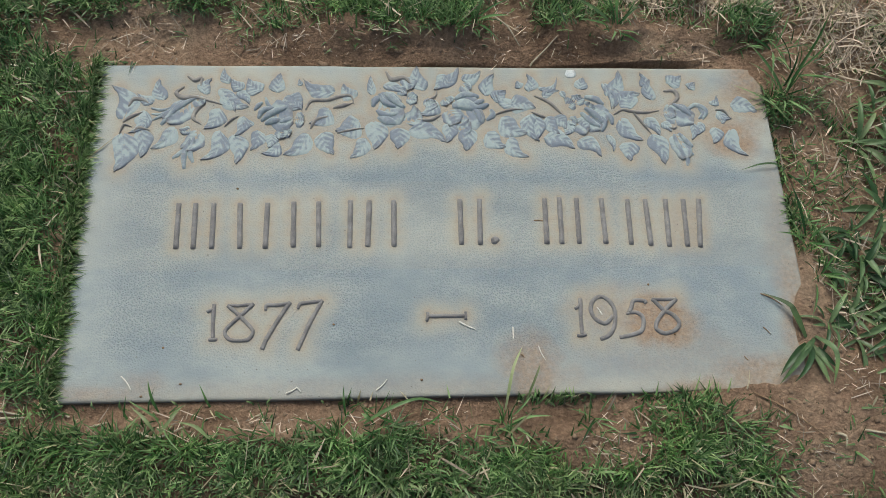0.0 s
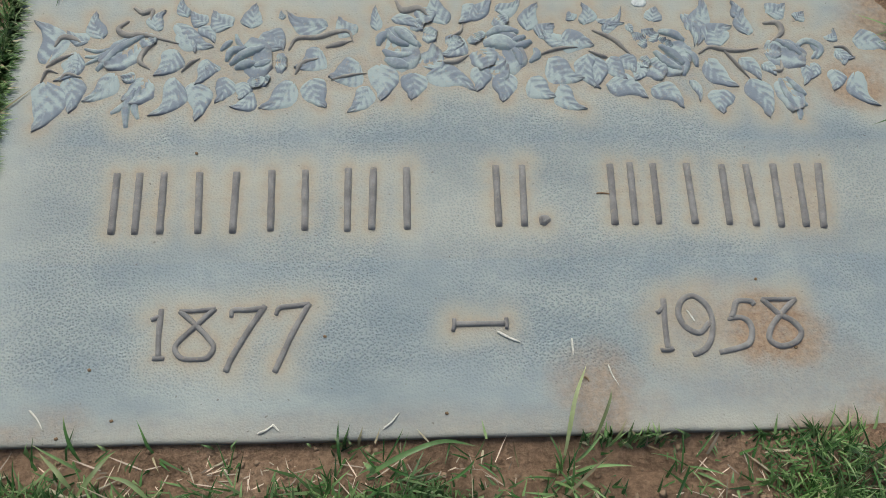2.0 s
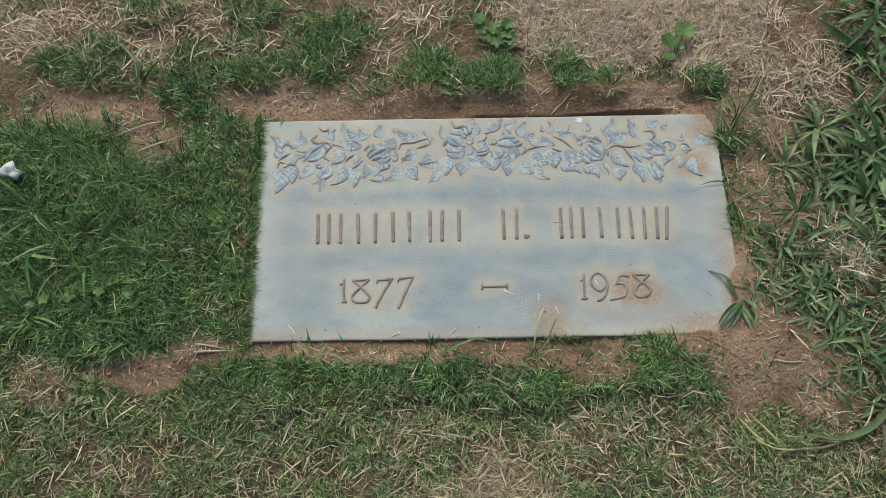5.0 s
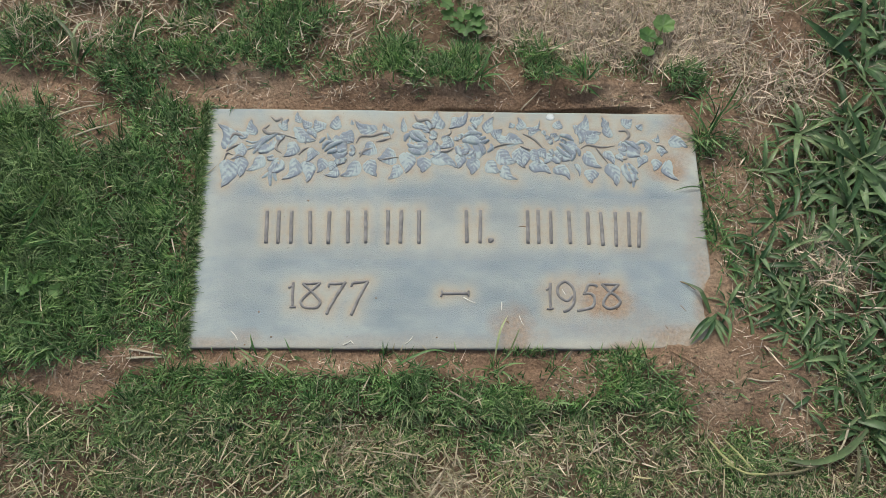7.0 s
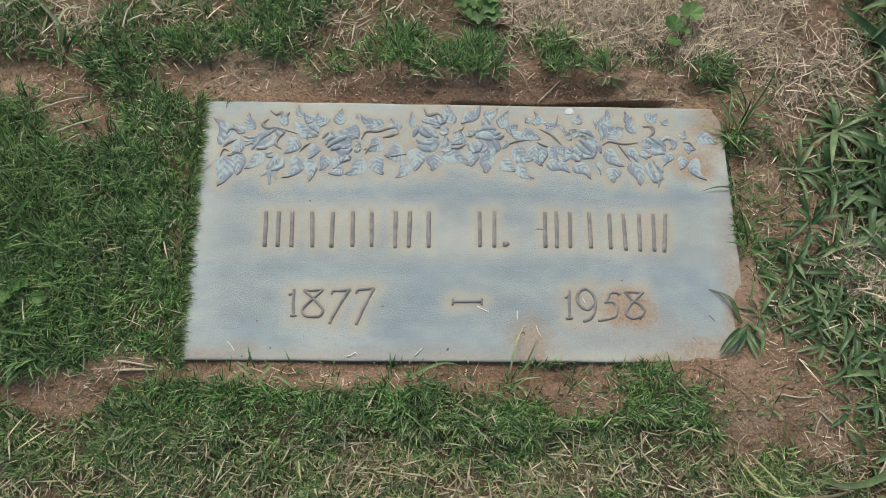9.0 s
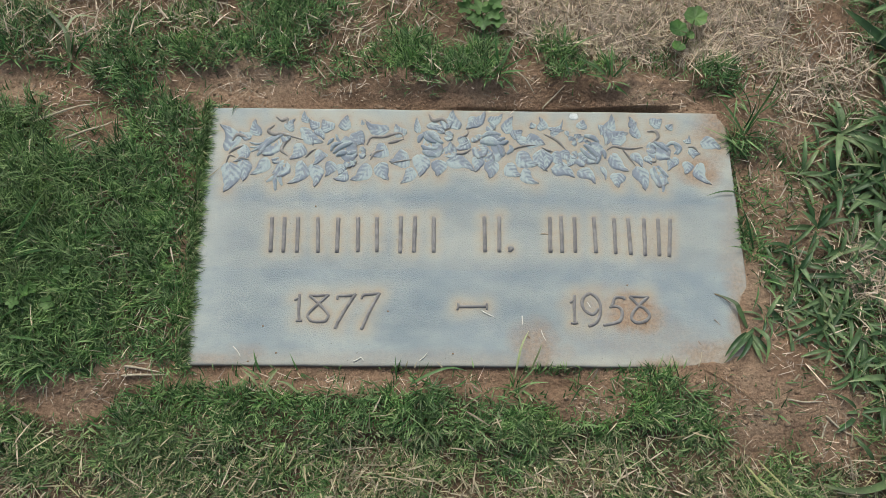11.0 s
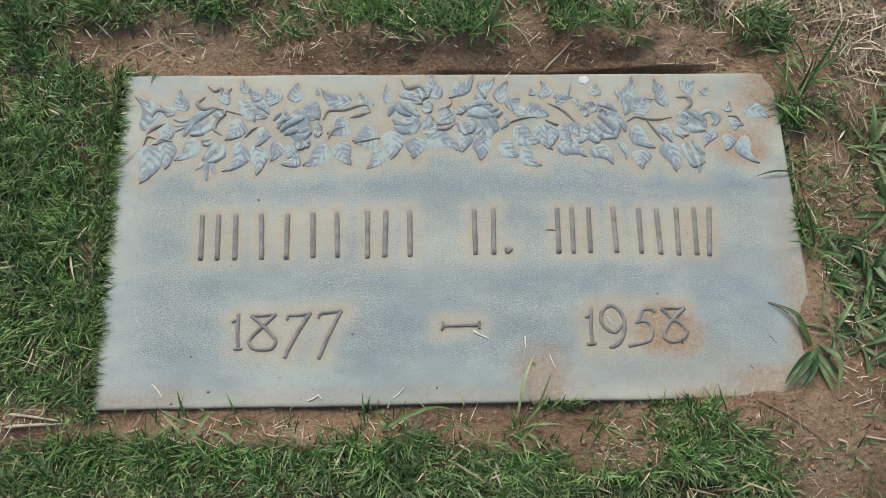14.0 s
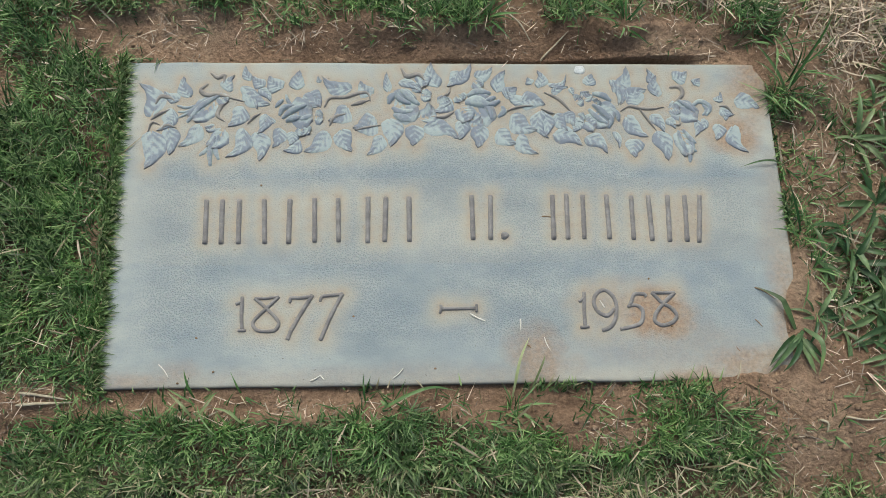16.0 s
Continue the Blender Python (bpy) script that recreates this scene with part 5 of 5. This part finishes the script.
def weed(x, y, label, leaves, lobes, depth, lift=0.018):
    """leaves: (dx, dy, radius) of each leaf from the root."""
    base = new("broadleaf_weed")
    base.matrix_basis = pose(x, y, on_ground(x, y))
    tagged(base, label, "weed", "broadleaf weeds")
    for dx, dy, radius in leaves:
        h = lift * rng.uniform(0.8, 1.25)
        turn = math.degrees(math.atan2(dy, dx))
        lf = lobed_leaf("leaf", base, radius, lobes, depth, pose(dx, dy, h, rng.uniform(-12, 12), rng.uniform(-14, 6), turn))
        stalk("stalk", base, (0, 0, 0), (dx * 0.4, dy * 0.4, h * 0.8), (dx, dy, h), 0.0007, WEED)


weed(0.2630, 0.2420, "mallow seedling with round scalloped leaves in straw", ((0.010, 0.026, 0.0150), (-0.012, 0.008, 0.0130), (-0.014, -0.014, 0.0090), (0.004, 0.006, 0.006)), 7, 0.05, 0.024)
weed(0.0170, 0.2750, "leafy green weed with lobed leaves among dry grass", ((-0.024, 0.024, 0.009), (-0.020, 0.012, 0.011), (-0.004, 0.010, 0.011), (0.010, 0.004, 0.012), (0.018, -0.006, 0.010),
      (0.000, -0.010, 0.009), (0.014, 0.012, 0.009), (-0.010, -0.002, 0.009)), 5, 0.24, 0.024)
weed(-0.4820, -0.0840, "clover-like weed with lobed leaves in long turf", ((-0.020, -0.002, 0.008), (0.006, 0.006, 0.008), (0.014, 0.010, 0.007), (0.032, -0.006, 0.008), (-0.036, -0.010, 0.009), (0.0, -0.006, 0.007),
      (0.048, 0.03, 0.005)), 5, 0.2, 0.018)
weed(-0.5560, -0.0910, "low weed with lobed leaves in long turf", ((-0.018, 0.0, 0.008), (0.008, -0.008, 0.007), (-0.006, -0.016, 0.006)), 5, 0.2, 0.018)


# ---------------------------------------------------------------- single blades, straws, twigs and litter


def lying(name, label, category, mat, radius, *flat, lift=0.0015, group="", knots=False):
    """A straw, stalk or twig lying along the points, on the soil or on the marker."""
    pts = pairs(flat)
    if len(pts) == 2:
        (ax, ay), (bx, by) = pts
        k = 0.06 if (ax * 977 + by * 431) % 0.01 > 0.005 else -0.05
        pts = [pts[0], ((ax + bx) / 2 - k * (by - ay), (ay + by) / 2 + k * (bx - ax)), pts[1]]
    n = 12
    line = spline(pts, n)
    z = np.where(box_dist(line[:, 0], line[:, 1]) < 0.002, 0.0, ground_z(line[:, 0], line[:, 1])) + radius * 0.7 + lift
    z = np.convolve(np.concatenate([[z[0]], z, [z[-1]]]), np.ones(3) / 3, "valid")
    v = []
    for k in range(n):
        t = line[min(k + 1, n - 1)] - line[max(k - 1, 0)]
        t = t / (np.linalg.norm(t) + 1e-9)
        s = np.array((-t[1], t[0], 0))
        rr = radius * (1 - 0.5 * (k / (n - 1)) ** 2) * (1 + (0.35 if knots and k % 2 else 0)) * (0.4 if k in (0, n - 1) else 1)
        v.append([np.array((*line[k], z[k])) + rr * (s * math.cos(q) * 1.25 + np.array((0, 0, 0.8)) * math.sin(q)) for q in np.linspace(0, 2 * math.pi, 6)])
    o = np.array(v).reshape(-1, 3)
    c = o.mean(0)
    ob = new(name, array_mesh(name, o - c, grid_faces(n, 6), mat, {"dry": np.full(n * 6, 0.9)}))
    ob.location = c
    return tagged(ob, label, category, group)


def blade(label, width, lift, *flat, mat=CRAB, dry=0.0):
    """One long flat leaf along the points, arching lift metres above what it lies on."""
    n = 14
    line = spline(pairs(flat), n)
    s = np.linspace(0, 1, n)
    z = np.where(box_dist(line[:, 0], line[:, 1]) < 0.003, 0.0, np.minimum(ground_z(line[:, 0], line[:, 1]) + 0.006, 0.004)) + 0.0012
    z = np.convolve(np.concatenate([[z[0]] * 2, z, [z[-1]] * 2]), np.ones(5) / 5, "valid") + lift * np.sin(np.pi * s) + 0.001
    t = np.gradient(line, axis=0)
    t /= np.linalg.norm(t, axis=1)[:, None] + 1e-9
    nrm = np.stack([-t[:, 1], t[:, 0]], 1)
    half = width * 0.5 * np.minimum(1, 0.5 + 2 * s) * np.maximum(0.03, 1 - s ** 3)
    v = np.zeros((n, 3, 3))
    for k, q in enumerate((-1, 0, 1)):
        v[:, k, :2] = line + nrm * (half * q)[:, None]
        v[:, k, 2] = z + abs(q) * half * 0.3
    o = v.reshape(-1, 3)
    c = o.mean(0)
    ob = new("grass_blade", array_mesh("grass_blade", o - c, grid_faces(n, 3), mat, {"dry": np.repeat(np.clip(dry + np.clip(s - 0.85, 0, 1) * 3, 0, 1), 3)}))
    ob.location = c
    return tagged(ob, label, "grass blade", "single long blades")


GB = "single long green grass blade leaning on the marker"
blade(GB, 0.0022, 0.003, 0.3140, 0.0480, 0.2900, 0.0490, 0.2680, 0.0440)
blade(GB, 0.0022, 0.004, 0.3250, 0.0950, 0.3000, 0.1160, 0.2730, 0.1340)
blade(GB, 0.0026, 0.012, 0.0440, -0.1640, 0.0500, -0.1350, 0.0610, -0.1130, mat=TURF, dry=0.3)
blade(GB, 0.0020, 0.008, 0.0600, -0.1590, 0.0690, -0.1390, 0.0740, -0.1280, mat=TURF, dry=0.3)
blade(GB, 0.0018, 0.012, -0.0800, -0.1670, -0.0810, -0.1560, -0.0820, -0.1420, mat=TURF)
blade(GB, 0.0030, 0.012, -0.0660, -0.1730, -0.0460, -0.1630, -0.0240, -0.1560, -0.0040, -0.1580, mat=TURF)
blade(GB, 0.0030, 0.008, -0.0610, -0.1710, -0.0640, -0.1690, -0.0680, -0.1650, mat=TURF)
blade(GB, 0.0055, 0.006, 0.2970, -0.1100, 0.2890, -0.0910, 0.2840, -0.0820, 0.2670, -0.0710, dry=0.1)
blade(GB, 0.0055, 0.008, 0.3040, -0.1110, 0.2840, -0.1300, 0.2680, -0.1480)
blade(GB, 0.0050, 0.008, 0.3050, -0.1090, 0.3130, -0.1260, 0.3100, -0.1510)
blade("slender straw-green blade lying beside the marker", 0.0028, 0.006, -0.2190, -0.1790, -0.2090, -0.1670, -0.2040, -0.1570, mat=TURF, dry=0.3)
blade("slender straw-green blade lying beside the marker", 0.0028, 0.006, -0.2230, -0.1750, -0.2300, -0.1660, -0.2430, -0.1560, mat=TURF, dry=0.3)
blade("slender straw-green blade lying beside the marker", 0.0026, 0.004, -0.1810, -0.1820, -0.1920, -0.1730, -0.2060, -0.1690, mat=TURF, dry=0.2)
blade("broad grey-green grass leaf lying on the turf", 0.0085, 0.006, 0.4610, -0.2410, 0.4270, -0.2670, 0.3900, -0.2780, 0.3520, -0.2710, dry=0.15)
blade("broad grey-green grass leaf lying on the turf", 0.0095, 0.010, 0.4520, -0.2320, 0.4820, -0.2430, 0.5140, -0.2640, dry=0.05)
blade("broad grey-green grass leaf lying on the turf", 0.0050, 0.004, 0.4500, -0.2600, 0.4510, -0.2840, 0.4490, -0.3010, dry=0.1)
blade("pale withered grass blade on the turf", 0.0040, 0.006, 0.4460, -0.2600, 0.4380, -0.2870, 0.4280, -0.3160, dry=0.7)
blade("bright green grass blade among dry grass", 0.0050, 0.012, -0.4760, 0.2130, -0.4780, 0.2390, -0.5040, 0.2690, -0.5230, 0.2860, dry=0.25)
blade("bright green grass blade among dry grass", 0.0040, 0.010, -0.4730, 0.2110, -0.4800, 0.2410, -0.4710, 0.2670, -0.4420, 0.2660, dry=0.2)
blade("bright green grass blade among dry grass", 0.0036, 0.004, -0.4990, 0.2550, -0.4980, 0.2360, -0.4930, 0.2210, dry=0.5)

SEED = "seed spike of coarse grass lying on turf"
lying("seed_spike", SEED, "seed head", plain("green_seed_spike", (0.25, 0.27, 0.1), (0.42, 0.4, 0.2), 600), 0.0011, 0.3030, -0.2810, 0.2920, -0.2700, 0.2780, -0.2520, lift=0.012, group="seed spikes", knots=True)
for k, pts in enumerate(((0.3220, -0.2840, 0.3100, -0.2690, 0.2920, -0.2480), (0.3390, -0.2900, 0.3140, -0.2880, 0.2900, -0.2750))):
    lying("seed_spike", SEED, "seed head", bpy.data.materials["green_seed_spike"], 0.0009, *pts, lift=0.012, group="seed spikes", knots=True)
lying("stalk", "grey-green grass stalk lying on turf", "stalk", CRAB, 0.0016, 0.3390, -0.2900, 0.3780, -0.2870, 0.4200, -0.2700, 0.4570, -0.2420, lift=0.009)
lying("straw", "pale bent straw beside a broad grass leaf", "straw", PALE, 0.0012, 0.4390, -0.2350, 0.4290, -0.2560, 0.4200, -0.2680, lift=0.012, group="loose straws")

STRAWS = "pale dry straw lying loose"
for w, pts in ((0.0011, (-0.3650, -0.1540, -0.3490, -0.1560, -0.3260, -0.1600)), (0.0012, (-0.3660, -0.1640, -0.3490, -0.1630, -0.3220, -0.1620)),
               (0.0010, (0.3700, -0.2020, 0.3860, -0.2150, 0.4060, -0.2260)), (0.0008, (0.3290, -0.1860, 0.3680, -0.1880)),
               (0.0008, (0.3850, -0.1530, 0.4130, -0.1400)), (0.0009, (-0.2040, -0.3100, -0.1880, -0.2950, -0.1630, -0.2780)),
               (0.0008, (-0.1900, -0.2400, -0.1480, -0.2380, -0.0990, -0.2350)), (0.0008, (0.3660, -0.2260, 0.3730, -0.2070))):
    lying("straw", STRAWS, "straw", PALE, w, *pts, group="loose straws")
for w, pts in ((0.0013, (-0.5040, 0.1270, -0.4690, 0.1410, -0.4380, 0.1540)), (0.0013, (-0.4660, 0.1040, -0.4350, 0.1180, -0.4140, 0.1310)), (0.0011, (-0.4550, 0.0890, -0.4350, 0.1030)),
               (0.0009, (-0.5580, 0.1710, -0.5490, 0.1590, -0.5390, 0.1410)), (0.0012, (-0.5900, 0.1500, -0.5550, 0.1450, -0.5230, 0.1360)), (0.0010, (-0.4070, 0.2430, -0.4060, 0.2650, -0.4030, 0.2930)),
               (0.0008, (-0.4990, -0.0260, -0.4930, -0.0400, -0.4870, -0.0520)), (0.0008, (0.0520, 0.2040, 0.0670, 0.1900, 0.0780, 0.1750))):
    lying("straw", STRAWS, "straw", PALE, w, *pts, lift=0.007, group="loose straws")
for w, pts in ((0.0009, (0.0820, 0.1540, 0.0940, 0.1680, 0.1140, 0.1840)), (0.0006, (0.2400, -0.1520, 0.2450, -0.1360)), (0.0006, (0.2100, -0.2040, 0.2320, -0.1960)),
               (0.0008, (-0.2380, -0.1740, -0.2210, -0.1800, -0.2000, -0.1710)), (0.0007, (-0.2700, -0.1700, -0.2600, -0.1670)), (0.0006, (-0.2900, -0.1620, -0.2980, -0.1600)),
               (0.0006, (0.2170, -0.1940, 0.2310, -0.2050)), (0.0006, (-0.1440, -0.1610, -0.1520, -0.1650))):
    lying("straw", STRAWS, "straw", PALE, w, *pts, group="loose straws")
lying("twig", "thin brown twig lying on bare soil", "twig", BROWN_TWIG, 0.0006, 0.2440, -0.1540, 0.2730, -0.1710, 0.3050, -0.1980)
lying("dead_leaf", "curled pale dead grass leaf on soil", "dead leaf", PALE, 0.0010, 0.3060, -0.1880, 0.3130, -0.1910, 0.3120, -0.1990)

# scraps on the face of the marker
CHIP = "tiny pale straw chip on the bronze marker"
for w, pts in ((0.0007, (0.0100, -0.0920, 0.0170, -0.0960, 0.0240, -0.0990)), (0.0006, (0.0540, -0.0970, 0.0540, -0.1020, 0.0540, -0.1070)),
               (0.0006, (-0.1270, -0.1480, -0.1220, -0.1460, -0.1180, -0.1430)), (0.0006, (-0.1190, -0.1430, -0.1170, -0.1450, -0.1150, -0.1470)), (0.0005, (-0.2540, -0.1320, -0.2490, -0.1370, -0.2450, -0.1430)),
               (0.0005, (-0.0570, -0.1470, -0.0520, -0.1430, -0.0480, -0.1380)), (0.0005, (0.1290, -0.0880, 0.1270, -0.0840, 0.1250, -0.0810)), (0.0004, (0.0740, -0.1130, 0.0790, -0.1250))):
    lying("straw_chip", CHIP, "straw", BLEACHED, w * 1.05, *pts, lift=0.0003, group="straw chips")
DARKBIT = "dark dry fibre lying on the bronze marker"
for w, pts in ((0.0005, (0.0780, -0.0030, 0.0830, -0.0030, 0.0880, -0.0040)), (0.0005, (0.0590, -0.1200, 0.0610, -0.1210, 0.0620, -0.1230)),
               (0.0005, (0.2660, -0.0710, 0.2750, -0.0750, 0.2840, -0.0820)), (0.0004, (0.2630, -0.1000, 0.2660, -0.1030, 0.2690, -0.1070)), (0.0004, (0.2460, -0.1280, 0.2430, -0.1240))):
    lying("dry_fibre", DARKBIT, "plant fibre", BROWN_TWIG, w, *pts, lift=0.0003, group="dark fibres")


def fleck(name, x, y, z, rx, ry, rz, mat, label, category, ragged=0.25, group=""):
    """A small uneven lump or splash."""
    bm = bmesh.new()
    bmesh.ops.create_icosphere(bm, subdivisions=2, radius=1.0)
    for q in bm.verts:
        k = 1 + ragged * (noise.noise(q.co * 2.1 + Vector((x * 90, y * 90, 0))))
        q.co = Vector((q.co.x * rx * k, q.co.y * ry * k, q.co.z * rz * k))
    ob = part(name, bm, mat, None)
    ob.location = (x, y, z)
    return tagged(ob, label, category, group)


fleck("white_splash", 0.1230, 0.1450, 0.0002, 0.0056, 0.0046, 0.0007, CHALK, "dried white splash on the bronze marker", "stain")
fleck("litter_scrap", -0.6150, 0.0700, 0.030, 0.012, 0.010, 0.006, CHALK, "crumpled white paper scrap in the turf", "litter", 1.3)
for gx, gy in ((-0.2240, -0.1100), (-0.2080, -0.1390), (-0.2370, -0.1480), (0.1710, -0.0620), (-0.1750, 0.0280), (-0.1500, 0.0120), (0.1880, -0.1050), (-0.0910, -0.0930), (-0.0210, -0.1390)):
    fleck("grit", gx, gy, 0.0004, 0.0011, 0.0009, 0.0007, BROWN_TWIG, "speck of dark grit on the bronze marker", "grit", 0.5, "grit specks")
for gx, gy, gr in ((0.3290, -0.2110, 0.004), (-0.4870, 0.1770, 0.004), (0.3980, -0.2310, 0.005), (-0.1090, 0.1610, 0.0035), (-0.1060, 0.1590, 0.004)):
    fleck("pebble", gx, gy, on_ground(gx, gy) + gr * 0.3, gr, gr * 0.75, gr * 0.6, CRUMB, "small rounded tan pebble on bare soil", "pebble", 0.35, "pebbles")
